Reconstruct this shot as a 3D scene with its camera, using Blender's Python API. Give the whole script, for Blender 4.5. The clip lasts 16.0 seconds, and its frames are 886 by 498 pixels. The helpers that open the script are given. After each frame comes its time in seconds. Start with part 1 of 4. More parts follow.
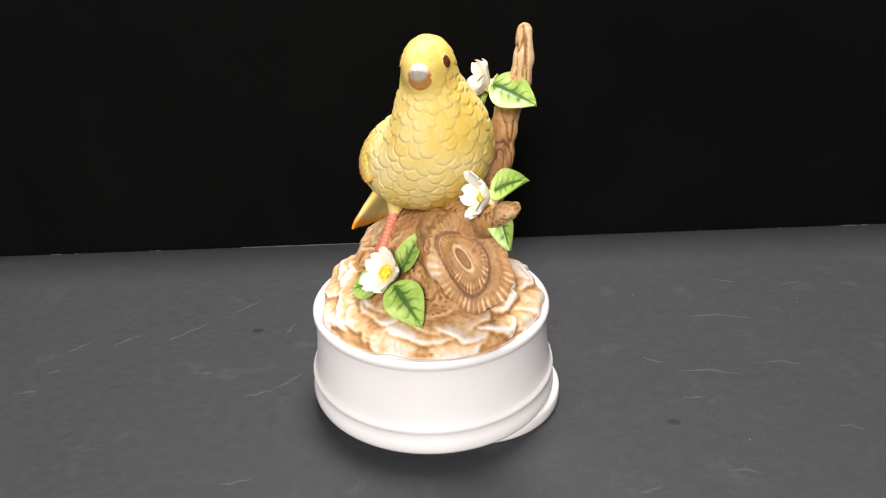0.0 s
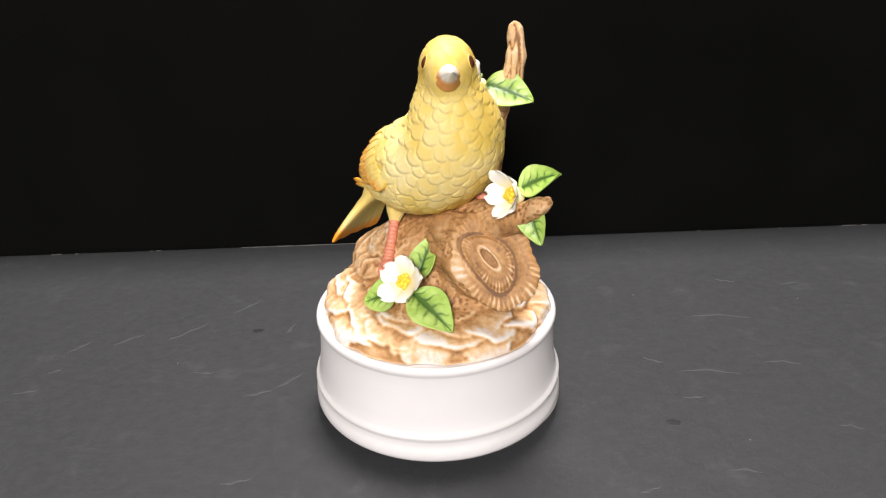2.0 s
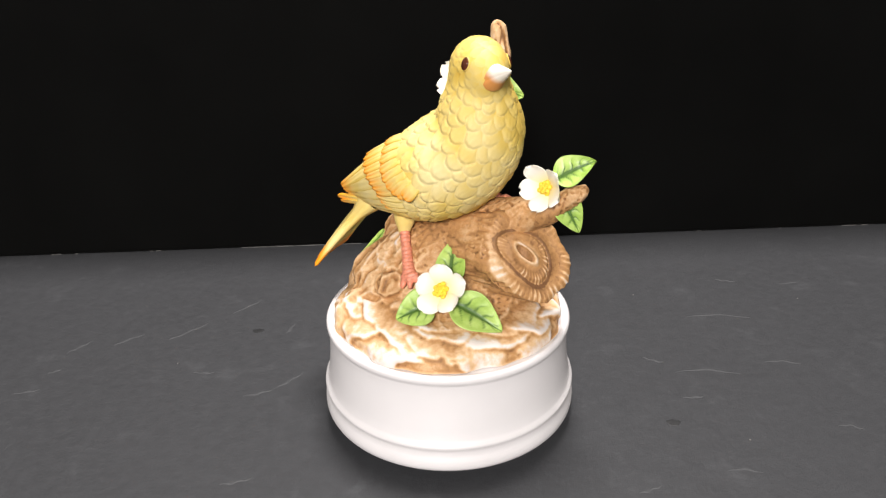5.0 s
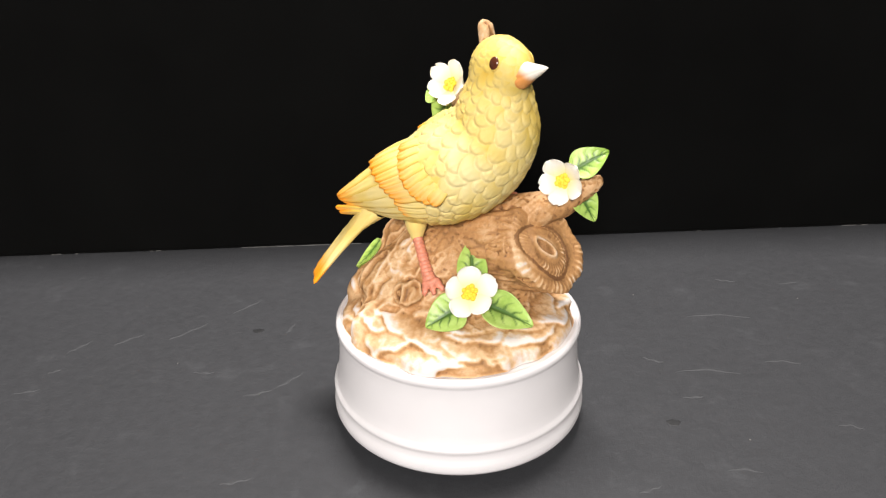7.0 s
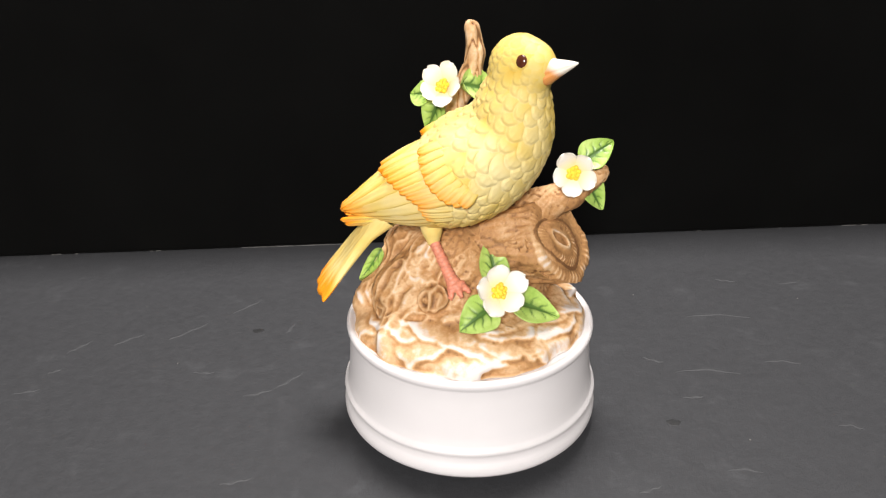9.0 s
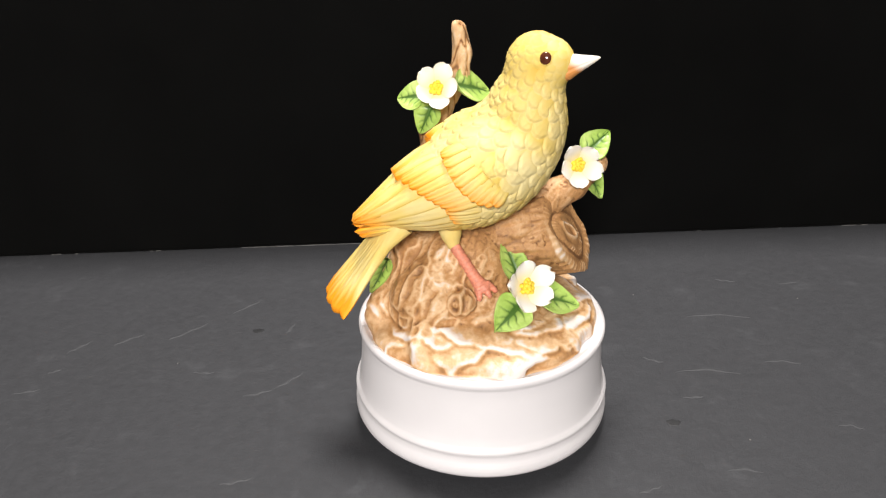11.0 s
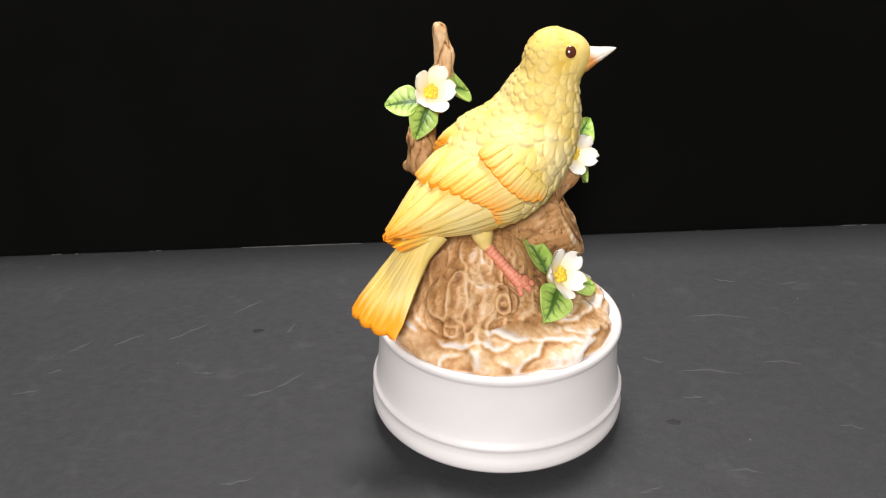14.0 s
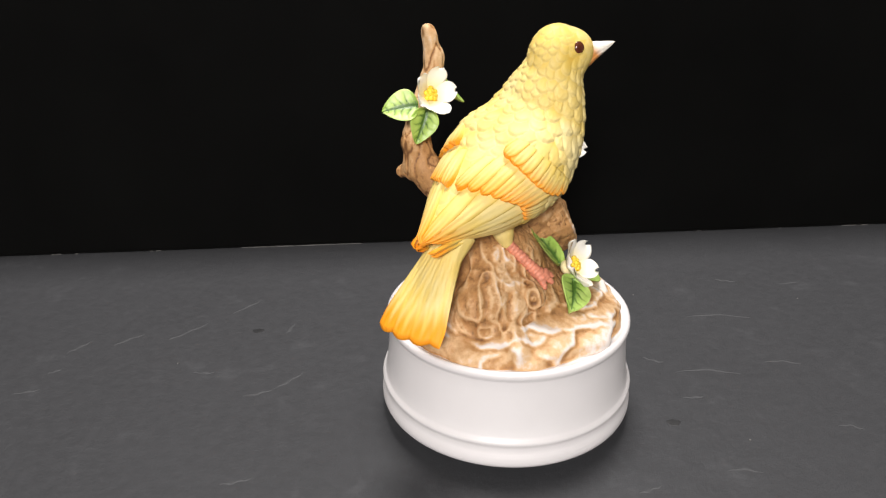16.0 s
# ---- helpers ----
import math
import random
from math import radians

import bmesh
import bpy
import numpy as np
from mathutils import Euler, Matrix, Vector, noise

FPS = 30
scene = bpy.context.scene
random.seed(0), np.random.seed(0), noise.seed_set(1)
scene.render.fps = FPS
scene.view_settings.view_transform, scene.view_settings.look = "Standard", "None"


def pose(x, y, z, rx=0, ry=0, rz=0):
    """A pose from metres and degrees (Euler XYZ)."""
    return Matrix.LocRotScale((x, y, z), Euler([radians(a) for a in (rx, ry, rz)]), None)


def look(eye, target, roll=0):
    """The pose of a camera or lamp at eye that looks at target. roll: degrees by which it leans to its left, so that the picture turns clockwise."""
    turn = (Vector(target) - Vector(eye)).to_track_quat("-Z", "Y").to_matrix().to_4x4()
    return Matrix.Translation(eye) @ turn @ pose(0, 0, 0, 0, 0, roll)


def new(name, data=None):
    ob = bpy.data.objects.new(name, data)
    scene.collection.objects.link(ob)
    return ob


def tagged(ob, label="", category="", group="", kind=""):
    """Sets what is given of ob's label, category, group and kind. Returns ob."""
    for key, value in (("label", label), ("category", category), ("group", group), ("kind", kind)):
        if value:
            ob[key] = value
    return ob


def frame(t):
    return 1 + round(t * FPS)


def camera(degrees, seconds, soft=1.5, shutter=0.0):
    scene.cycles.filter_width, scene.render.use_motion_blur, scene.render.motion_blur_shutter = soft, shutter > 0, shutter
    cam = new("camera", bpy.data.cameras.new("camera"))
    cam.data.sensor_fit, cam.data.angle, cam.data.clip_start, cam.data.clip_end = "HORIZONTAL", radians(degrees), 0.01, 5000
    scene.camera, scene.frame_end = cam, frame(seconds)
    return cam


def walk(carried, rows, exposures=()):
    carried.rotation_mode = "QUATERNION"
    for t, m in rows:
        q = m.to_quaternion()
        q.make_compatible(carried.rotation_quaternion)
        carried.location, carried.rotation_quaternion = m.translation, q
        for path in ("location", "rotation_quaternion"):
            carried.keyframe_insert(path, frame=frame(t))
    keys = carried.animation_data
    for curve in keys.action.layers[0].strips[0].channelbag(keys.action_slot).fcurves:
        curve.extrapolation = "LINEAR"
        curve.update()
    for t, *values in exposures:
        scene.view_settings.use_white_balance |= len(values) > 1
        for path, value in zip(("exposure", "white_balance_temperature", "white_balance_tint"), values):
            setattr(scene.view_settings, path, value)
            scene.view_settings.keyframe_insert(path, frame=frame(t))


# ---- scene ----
# ---- camera: stands still on its stand, turned down to the table ----
cam = camera(62.73, 16.0, soft=1.3)
eye_pose = pose(0, -0.2606, 0.1849, 90 - 25.33, 0, 2.74) @ pose(0, 0, 0, 0, 0, -1.24)
walk(cam, [(0.0, eye_pose), (16.0, eye_pose)], exposures=[(0.0, 0.11), (3.0, 0.09), (4.2, 0.06), (6.4, 0.15), (7.4, 0.12), (9.0, 0.08), (12.0, 0.06), (13.5, -0.06), (16.0, -0.12)])

# ---- world and lamps ----
world = bpy.data.worlds.new("world")
scene.world = world
world.use_nodes = True
world.node_tree.nodes["Background"].inputs[0].default_value = (0.9, 0.93, 1.0, 1)
world.node_tree.nodes["Background"].inputs[1].default_value = 0.02


def area_lamp(name, eye, target, size_x, size_y, watts, colour):
    data = bpy.data.lights.new(name, "AREA")
    data.shape, data.size, data.size_y = "RECTANGLE", size_x, size_y
    data.energy, data.color = watts, colour
    ob = new(name, data)
    ob.matrix_world = look(eye, target)
    return ob


area_lamp("ceiling_lamp_light", (0.01, 0.235, 1.10), (0.0, 0.10, 0.05), 0.36, 0.27, 16.2, (1.0, 0.957, 0.928))
# soft light added from the front, unseen; no lamp stands there
area_lamp("added_front_light", (-0.14, -1.65, 0.95), (0.0, 0.0, 0.07), 0.40, 0.40, 45.0, (1.0, 0.957, 0.928))

# ---- node materials ----
MM = 0.001


class Nodes:
    """A short way to write node materials."""

    def __init__(self, name):
        self.mat = bpy.data.materials.new(name)
        self.mat.use_nodes = True
        self.tree = self.mat.node_tree
        self.bsdf = self.tree.nodes["Principled BSDF"]
        self.coords = self.tree.nodes.new("ShaderNodeTexCoord")

    def add(self, kind, **values):
        node = self.tree.nodes.new(kind)
        for key, value in values.items():
            node.inputs[key.replace("_", " ")].default_value = value
        return node

    def join(self, a, b):
        self.tree.links.new(a, b)

    def noise(self, scale, detail=4.0, rough=0.55, stretch=None):
        node = self.add("ShaderNodeTexNoise", Scale=scale, Detail=detail, Roughness=rough)
        source = self.coords.outputs["Object"]
        if stretch:
            mapping = self.tree.nodes.new("ShaderNodeMapping")
            mapping.inputs["Scale"].default_value = stretch
            self.join(source, mapping.inputs["Vector"])
            source = mapping.outputs["Vector"]
        self.join(source, node.inputs["Vector"])
        return node.outputs["Fac"]

    def attribute(self, name):
        node = self.tree.nodes.new("ShaderNodeAttribute")
        node.attribute_name = name
        return node.outputs["Fac"]

    def ramp(self, fac, stops):
        node = self.tree.nodes.new("ShaderNodeValToRGB")
        while len(node.color_ramp.elements) < len(stops):
            node.color_ramp.elements.new(0.5)
        for el, (at, colour) in zip(node.color_ramp.elements, stops):
            el.position = at
            el.color = (*colour, 1) if len(colour) == 3 else colour
        self.join(fac, node.inputs["Fac"])
        return node.outputs["Color"]

    def mix(self, fac, a, b, mode="MIX"):
        node = self.tree.nodes.new("ShaderNodeMix")
        node.data_type, node.blend_type = "RGBA", mode
        for value, socket in ((fac, node.inputs[0]), (a, node.inputs[6]), (b, node.inputs[7])):
            if isinstance(value, (int, float)):
                socket.default_value = value
            elif isinstance(value, tuple):
                socket.default_value = (*value, 1)
            else:
                self.join(value, socket)
        return node.outputs[2]

    def maths(self, operation, a, b=0.5):
        node = self.tree.nodes.new("ShaderNodeMath")
        node.operation = operation
        for value, socket in ((a, node.inputs[0]), (b, node.inputs[1])):
            if isinstance(value, (int, float)):
                socket.default_value = value
            else:
                self.join(value, socket)
        return node.outputs[0]

    def finish(self, colour, roughness=0.5, bump=None, strength=0.3, distance=0.0004, **extra):
        for value, key in ((colour, "Base Color"), (roughness, "Roughness")):
            if isinstance(value, tuple):
                self.bsdf.inputs[key].default_value = (*value, 1)
            elif isinstance(value, (int, float)):
                self.bsdf.inputs[key].default_value = value
            else:
                self.join(value, self.bsdf.inputs[key])
        if bump is not None:
            node = self.add("ShaderNodeBump", Strength=strength, Distance=distance)
            self.join(bump, node.inputs["Height"])
            self.join(node.outputs["Normal"], self.bsdf.inputs["Normal"])
        for key, value in extra.items():
            self.bsdf.inputs[key.replace("_", " ")].default_value = value
        return self.mat


def slate_material():
    m = Nodes("slate_grey_laminate")
    fine = m.noise(1300, 4, 0.7)
    mottle = m.noise(190, 6, 0.78, (1, 1.0, 1))
    wide = m.noise(11, 4, 0.6)
    ridge = m.noise(46, 6, 0.68, (1.0, 1.1, 1))
    base = m.ramp(wide, [(0.3, (0.0335, 0.0342, 0.0372)), (0.7, (0.0395, 0.0402, 0.0436))])
    base = m.mix(m.ramp(mottle, [(0.36, (0, 0, 0)), (0.66, (0.8, 0.8, 0.8))]), base, (0.048, 0.0490, 0.0530))
    base = m.mix(m.ramp(fine, [(0.30, (0.6, 0.6, 0.6)), (0.46, (0, 0, 0))]), base, (0.034, 0.0345, 0.0365))
    base = m.mix(m.ramp(ridge, [(0.58, (0, 0, 0)), (0.70, (0.8, 0.8, 0.8))]), base, (0.057, 0.0582, 0.0625))
    height = m.mix(0.55, mottle, ridge)
    return m.finish(base, m.ramp(mottle, [(0.2, (0.56, 0.56, 0.56)), (0.8, (0.70, 0.70, 0.70))]), height, 0.75, 0.0008, Specular_IOR_Level=0.28)


def black_board_material():
    m = Nodes("matt_black_board")
    wide = m.noise(14, 4, 0.6)
    fine = m.noise(700, 4, 0.7)
    base = m.ramp(wide, [(0.3, (0.0021, 0.0021, 0.0020)), (0.75, (0.0033, 0.0033, 0.0031))])
    base = m.mix(m.ramp(fine, [(0.74, (0, 0, 0)), (0.80, (1, 1, 1))]), base, (0.003, 0.003, 0.003))
    return m.finish(base, 0.75, fine, 0.15, 0.0003, Specular_IOR_Level=0.04)


def china_material():
    m = Nodes("white_bisque_china")
    wide = m.noise(40, 4, 0.5)
    fine = m.noise(1500, 3, 0.6)
    return m.finish(m.ramp(wide, [(0.3, (0.695, 0.668, 0.670)), (0.7, (0.735, 0.708, 0.710))]), 0.42, fine, 0.05, 0.0002)


def bark_material():
    m = Nodes("brown_washed_bisque_bark")
    wash = m.attribute("wash")
    wide = m.noise(70, 5, 0.6)
    fine = m.noise(700, 5, 0.7)
    pits = m.noise(620, 3, 0.55, (1, 1, 0.7))
    fac = m.maths("ADD", m.maths("MULTIPLY", wide, 0.30), wash)
    fac = m.maths("ADD", fac, m.maths("MULTIPLY", m.maths("SUBTRACT", fine, 0.5), 0.35))
    base = m.ramp(fac, [(0.08, (0.72, 0.65, 0.605)), (0.25, (0.66, 0.44, 0.245)), (0.44, (0.45, 0.235, 0.09)), (0.70, (0.21, 0.098, 0.036)), (1.0, (0.085, 0.032, 0.010))])
    dots = m.maths("MULTIPLY", m.ramp(pits, [(0.34, (0.5, 0.5, 0.5)), (0.42, (0, 0, 0))]), m.ramp(wash, [(0.18, (0, 0, 0)), (0.32, (1, 1, 1))]))
    base = m.mix(dots, base, (0.12, 0.045, 0.017))
    return m.finish(base, 0.62, m.mix(0.5, fine, pits), 0.4, 0.0005, Specular_IOR_Level=0.4)


def feather_material():
    m = Nodes("yellow_painted_feathers")
    tint = m.attribute("tint")
    orange = m.attribute("orange")
    wide = m.noise(60, 4, 0.55)
    fine = m.noise(1100, 4, 0.6)
    fac = m.maths("ADD", tint, m.maths("MULTIPLY", m.maths("SUBTRACT", wide, 0.5), 0.7))
    base = m.ramp(fac, [(0.04, (0.74, 0.62, 0.30)), (0.40, (0.71, 0.51, 0.115)), (0.80, (0.65, 0.385, 0.04))])
    base = m.mix(orange, base, (0.84, 0.29, 0.006))
    return m.finish(base, 0.62, fine, 0.18, 0.0003, Specular_IOR_Level=0.36)


def leaf_material():
    m = Nodes("green_painted_leaf")
    vein = m.attribute("vein")
    wide = m.noise(110, 4, 0.65)
    streak = m.noise(420, 4, 0.65)
    base = m.ramp(wide, [(0.3, (0.25, 0.41, 0.06)), (0.52, (0.40, 0.56, 0.13)), (0.75, (0.58, 0.69, 0.26))])
    brush = m.maths("MULTIPLY", vein, m.maths("ADD", m.maths("MULTIPLY", streak, 1.3), 0.35))
    base = m.mix(m.ramp(brush, [(0.12, (0, 0, 0)), (0.62, (0.92, 0.92, 0.92))]), base, (0.035, 0.10, 0.014))
    return m.finish(base, 0.42, m.noise(900, 3, 0.6), 0.1, 0.0002)


def petal_material():
    m = Nodes("white_petal_with_yellow_throat")
    throat = m.attribute("throat")
    base = m.mix(throat, (0.86, 0.83, 0.76), (0.84, 0.68, 0.14))
    return m.finish(base, 0.4, m.noise(800, 3, 0.5), 0.05, 0.0002)


def beak_material():
    m = Nodes("cream_beak_with_orange_edge")
    base = m.mix(m.attribute("edge"), (0.86, 0.80, 0.70), (0.72, 0.30, 0.08))
    return m.finish(base, 0.5, m.noise(600, 3, 0.5), 0.05, 0.0002)


def plain(name, colour, roughness, vary=0.1, scale=300, **extra):
    m = Nodes(name)
    low = tuple(c * (1 - vary) for c in colour)
    high = tuple(min(1, c * (1 + vary)) for c in colour)
    grain = m.noise(scale, 4, 0.6)
    return m.finish(m.ramp(grain, [(0.3, low), (0.7, high)]), roughness, grain, 0.1, 0.0002, **extra)


SLATE, BOARD, CHINA, BARK = slate_material(), black_board_material(), china_material(), bark_material()
FEATHER, LEAF, PETAL = feather_material(), leaf_material(), petal_material()
STAMEN = plain("yellow_stamens", (0.84, 0.58, 0.04), 0.5, 0.15, 900)
EYE = plain("dark_brown_gloss_eye", (0.085, 0.022, 0.010), 0.16, 0.2, 400)
BEAK = beak_material()
LEG = plain("pink_leg", (0.66, 0.24, 0.15), 0.5, 0.25, 600)
PAINT = plain("off_white_wall_paint", (0.45, 0.44, 0.42), 0.8, 0.04, 30)
CARPET = plain("dark_floor", (0.12, 0.10, 0.09), 0.9, 0.2, 60)
PLATE = plain("white_plastic_plate", (0.72, 0.70, 0.69), 0.45, 0.03, 200)
SCRATCH = plain("pale_scratch", (0.046, 0.047, 0.0505), 0.7, 0.3, 900)
STAIN = plain("dark_stain", (0.018, 0.018, 0.019), 0.5, 0.3, 900)
# one pale colour for the painted edge glints and the dust specks
EDGE = plain("pale_glint_and_speck", (0.16, 0.155, 0.15), 0.6, 0.5, 120)

# ---- building helpers (millimetres in, metres out) ----


def part(name, mesh, material, parent=None, label="", m=None):
    """Links a mesh or bmesh as one object under a thing or part."""
    if isinstance(mesh, bmesh.types.BMesh):
        data = bpy.data.meshes.new(name)
        mesh.to_mesh(data)
        mesh.free()
        mesh = data
    if not mesh.materials:
        mesh.materials.append(material)
    ob = new(name, mesh)
    ob.parent = parent
    if m is not None:
        ob.matrix_basis = m
    return tagged(ob, label)


def mesh_of(name, verts, faces, smooth=True, **attributes):
    """A mesh from arrays in millimetres, with float attributes per vertex."""
    data = bpy.data.meshes.new(name)
    data.from_pydata((np.asarray(verts) * MM).tolist(), [], [tuple(f) for f in np.asarray(faces).tolist()] if len(faces) and not isinstance(faces, list) else faces)
    for key, values in attributes.items():
        layer = data.attributes.new(key, "FLOAT", "POINT")
        layer.data.foreach_set("value", np.asarray(values, dtype=np.float32))
    data.polygons.foreach_set("use_smooth", [smooth] * len(data.polygons))
    data.update()
    return data


def box(x0, x1, y0, y1, z0, z1, bevel=0.0):
    bm = bmesh.new()
    bmesh.ops.create_cube(bm, size=1)
    for v in bm.verts:
        v.co = Vector((x0 + (v.co.x + 0.5) * (x1 - x0), y0 + (v.co.y + 0.5) * (y1 - y0), z0 + (v.co.z + 0.5) * (z1 - z0)))
    if bevel:
        bmesh.ops.bevel(bm, geom=bm.edges[:], offset=bevel, segments=2, affect="EDGES")
    return bm


def lathe(profile, segments=128):
    """A body of revolution from (radius, z) pairs."""
    verts, faces = [], []
    n = len(profile)
    for k in range(segments):
        a = 2 * math.pi * k / segments
        for r, z in profile:
            verts.append((r * math.cos(a), r * math.sin(a), z))
    for k in range(segments):
        for i in range(n - 1):
            a, b = k * n + i, ((k + 1) % segments) * n + i
            faces.append((a, b, b + 1, a + 1))
    return verts, faces


def round_cone(p, a, b, ra, rb):
    a, b = np.array(a, float), np.array(b, float)
    ab = b - a
    t = np.clip(((p - a) @ ab) / (ab @ ab), 0, 1)
    d = p - a - t[..., None] * ab
    return np.sqrt((d * d).sum(-1)) - (ra + (rb - ra) * t)


def ellipsoid(p, c, axes):
    q = (p - np.array(c, float)) / np.array(axes, float)
    k = np.sqrt((q * q).sum(-1))
    return (k - 1) * min(axes)


def soft_min(a, b, k):
    h = np.clip(0.5 + 0.5 * (b - a) / k, 0, 1)
    return b + (a - b) * h - k * h * (1 - h)


def surface(field, low, high, step):
    """The zero surface of a field over a box, as quads (surface nets)."""
    axes = [np.arange(l, h + step, step) for l, h in zip(low, high)]
    grid = np.stack(np.meshgrid(*axes, indexing="ij"), -1)
    value = np.concatenate([field(g) for g in np.array_split(grid, 16)])
    inside = value < 0
    nx, ny, nz = value.shape
    corners = [(i, j, k) for i in (0, 1) for j in (0, 1) for k in (0, 1)]

    def cut(arr, c):
        return arr[c[0]:nx - 1 + c[0], c[1]:ny - 1 + c[1], c[2]:nz - 1 + c[2]]

    count = sum(cut(inside, c).astype(np.int8) for c in corners)
    active = (count > 0) & (count < 8)
    number = np.full(active.shape, -1)
    number[active] = np.arange(active.sum())
    total = np.zeros((active.sum(), 3))
    hits = np.zeros(active.sum())
    for a in corners:
        for axis in range(3):
            if a[axis]:
                continue
            b = list(a)
            b[axis] = 1
            va, vb = cut(value, a)[active], cut(value, b)[active]
            cross = (va < 0) != (vb < 0)
            t = np.where(cross, va / np.where(cross, va - vb, 1), 0)
            q = np.tile(np.array(a, float), (len(t), 1))
            q[:, axis] = t
            total += q * cross[:, None]
            hits += cross
    at = np.argwhere(active)
    verts = np.array(low) + (at + total / hits[:, None]) * step
    faces = []
    for axis in range(3):
        u, v = (axis + 1) % 3, (axis + 2) % 3
        lead = [slice(1, -1)] * 3
        lead[axis] = slice(0, -1)
        tail = list(lead)
        tail[axis] = slice(1, None)
        a, b = inside[tuple(lead)], inside[tuple(tail)]
        for flip, where in ((False, a & ~b), (True, b & ~a)):
            cell = np.argwhere(where)
            cell[:, u] += 1
            cell[:, v] += 1

            def idx(du, dv):
                c = cell.copy()
                c[:, u] -= du
                c[:, v] -= dv
                return number[c[:, 0], c[:, 1], c[:, 2]]

            quad = np.stack([idx(1, 1), idx(0, 1), idx(0, 0), idx(1, 0)], 1)
            faces.append(quad[:, ::-1] if flip else quad)
    return verts, np.concatenate(faces)


def normals_of(verts, faces):
    d = np.cross(verts[faces[:, 2]] - verts[faces[:, 0]], verts[faces[:, 3]] - verts[faces[:, 1]])
    out = np.zeros_like(verts)
    for k in range(4):
        np.add.at(out, faces[:, k], d)
    return out / (np.linalg.norm(out, axis=1, keepdims=True) + 1e-9)


def relax(verts, faces, times=2):
    for _ in range(times):
        total, n = np.zeros_like(verts), np.zeros(len(verts))
        for k in range(4):
            a, b = faces[:, k], faces[:, (k + 1) % 4]
            np.add.at(total, a, verts[b])
            np.add.at(n, a, 1)
        verts = verts * 0.4 + 0.6 * total / np.maximum(n, 1)[:, None]
    return verts


def split(verts, faces):
    """Each quad cut into four."""
    n, m = len(verts), len(faces)
    pairs = np.sort(np.stack([faces, np.roll(faces, -1, 1)], 2).reshape(-1, 2), 1)
    edges, back = np.unique(pairs[:, 0] * n + pairs[:, 1], return_inverse=True)
    middle = (verts[edges // n] + verts[edges % n]) / 2
    e = n + back.reshape(m, 4)
    c = n + len(edges) + np.arange(m)
    out = [np.stack([faces[:, k], e[:, k], c, e[:, k - 1]], 1) for k in range(4)]
    return np.concatenate([verts, middle, verts[faces].mean(1)]), np.concatenate(out)


def lumps(p, scale, seed=0.0, octaves=3):
    """Smooth value noise for arrays of points, about -1 to 1."""
    out, amp, total = np.zeros(len(p)), 1.0, 0.0
    for o in range(octaves):
        q = p / scale * 2 ** o + seed + 17.3 * o
        i = np.floor(q).astype(np.int64)
        f = q - i
        f = f * f * (3 - 2 * f)
        acc = np.zeros(len(p))
        for dx in (0, 1):
            for dy in (0, 1):
                for dz in (0, 1):
                    h = ((i[:, 0] + dx) * 73856093) ^ ((i[:, 1] + dy) * 19349663) ^ ((i[:, 2] + dz) * 83492791)
                    h = (h ^ (h >> 13)) * 1274126177 & 0x7FFFFFFF
                    w = (f[:, 0] if dx else 1 - f[:, 0]) * (f[:, 1] if dy else 1 - f[:, 1]) * (f[:, 2] if dz else 1 - f[:, 2])
                    acc += w * (h / 0x3FFFFFFF - 1)
        out += acc * amp
        total += amp
        amp *= 0.5
    return out / total


def step_up(x, a, b):
    t = np.clip((x - a) / (b - a), 0, 1)
    return t * t * (3 - 2 * t)


def spread(h, faces, rounds):
    """Values on a mesh, blurred over neighbouring corners."""
    f = np.array(faces)
    h = np.array(h, float)
    for _ in range(rounds):
        mean = h[f].mean(1)
        total = np.zeros(len(h))
        count = np.zeros(len(h))
        for k in range(f.shape[1]):
            total += np.bincount(f[:, k], mean, len(h))
            count += np.bincount(f[:, k], minlength=len(h))
        h = total / np.maximum(count, 1)
    return h


# ---- the table, the black board behind it and the room that closes the place ----
TURN = 4.85


# faint marks on the table top: place, length, turn and bow
SCRATCHES = [(-0.1387, 0.036, 0.0215, 47.2, 0.0), (-0.1166, 0.0603, 0.018, 51.8, 0.0), (-0.1646, 0.0282, 0.0155, 43.6, 0.001), (-0.1858, 0.0221, 0.0126, 55.1, 0.0), (-0.1919, -0.0129, 0.0107, 17.8, 0.0), (-0.091, -0.0118, 0.0136, 23.5, -0.0006), (-0.0798, -0.003, 0.0157, 50.7, 0.0), (-0.1197, 0.0021, 0.0092, 0.6, 0.0), (-0.0893, 0.0396, 0.0114, 77.3, 0.0), (-0.1871, 0.0025, 0.0063, 39.2, 0.0), (-0.0852, -0.0645, 0.0119, 17.7, 0.0), (0.119, 0.0509, 0.0305, -1.5, 0.003), (0.1003, 0.0039, 0.0276, -2.0, 0.003), (0.1341, 0.0896, 0.0102, -15.3, 0.0), (0.1668, 0.0872, 0.0143, 15.6, 0.0), (0.1446, -0.0317, 0.0094, -11.3, 0.002), (0.0963, -0.0568, 0.0128, -2.8, 0.002), (0.0901, -0.0128, 0.0093, 7.7, 0.0), (0.135, 0.0119, 0.0156, -4.2, 0.002), (0.0792, 0.014, 0.0089, -25.9, 0.0), (0.0612, -0.0657, 0.0099, 24.9, 0.0)]
STAINS = [(-0.1048, 0.0371), (0.0778, -0.0293)]
SPECKS = [(0.1039, -0.0393), (0.1644, 0.07), (0.0822, 0.0733), (-0.1338, 0.0088)]


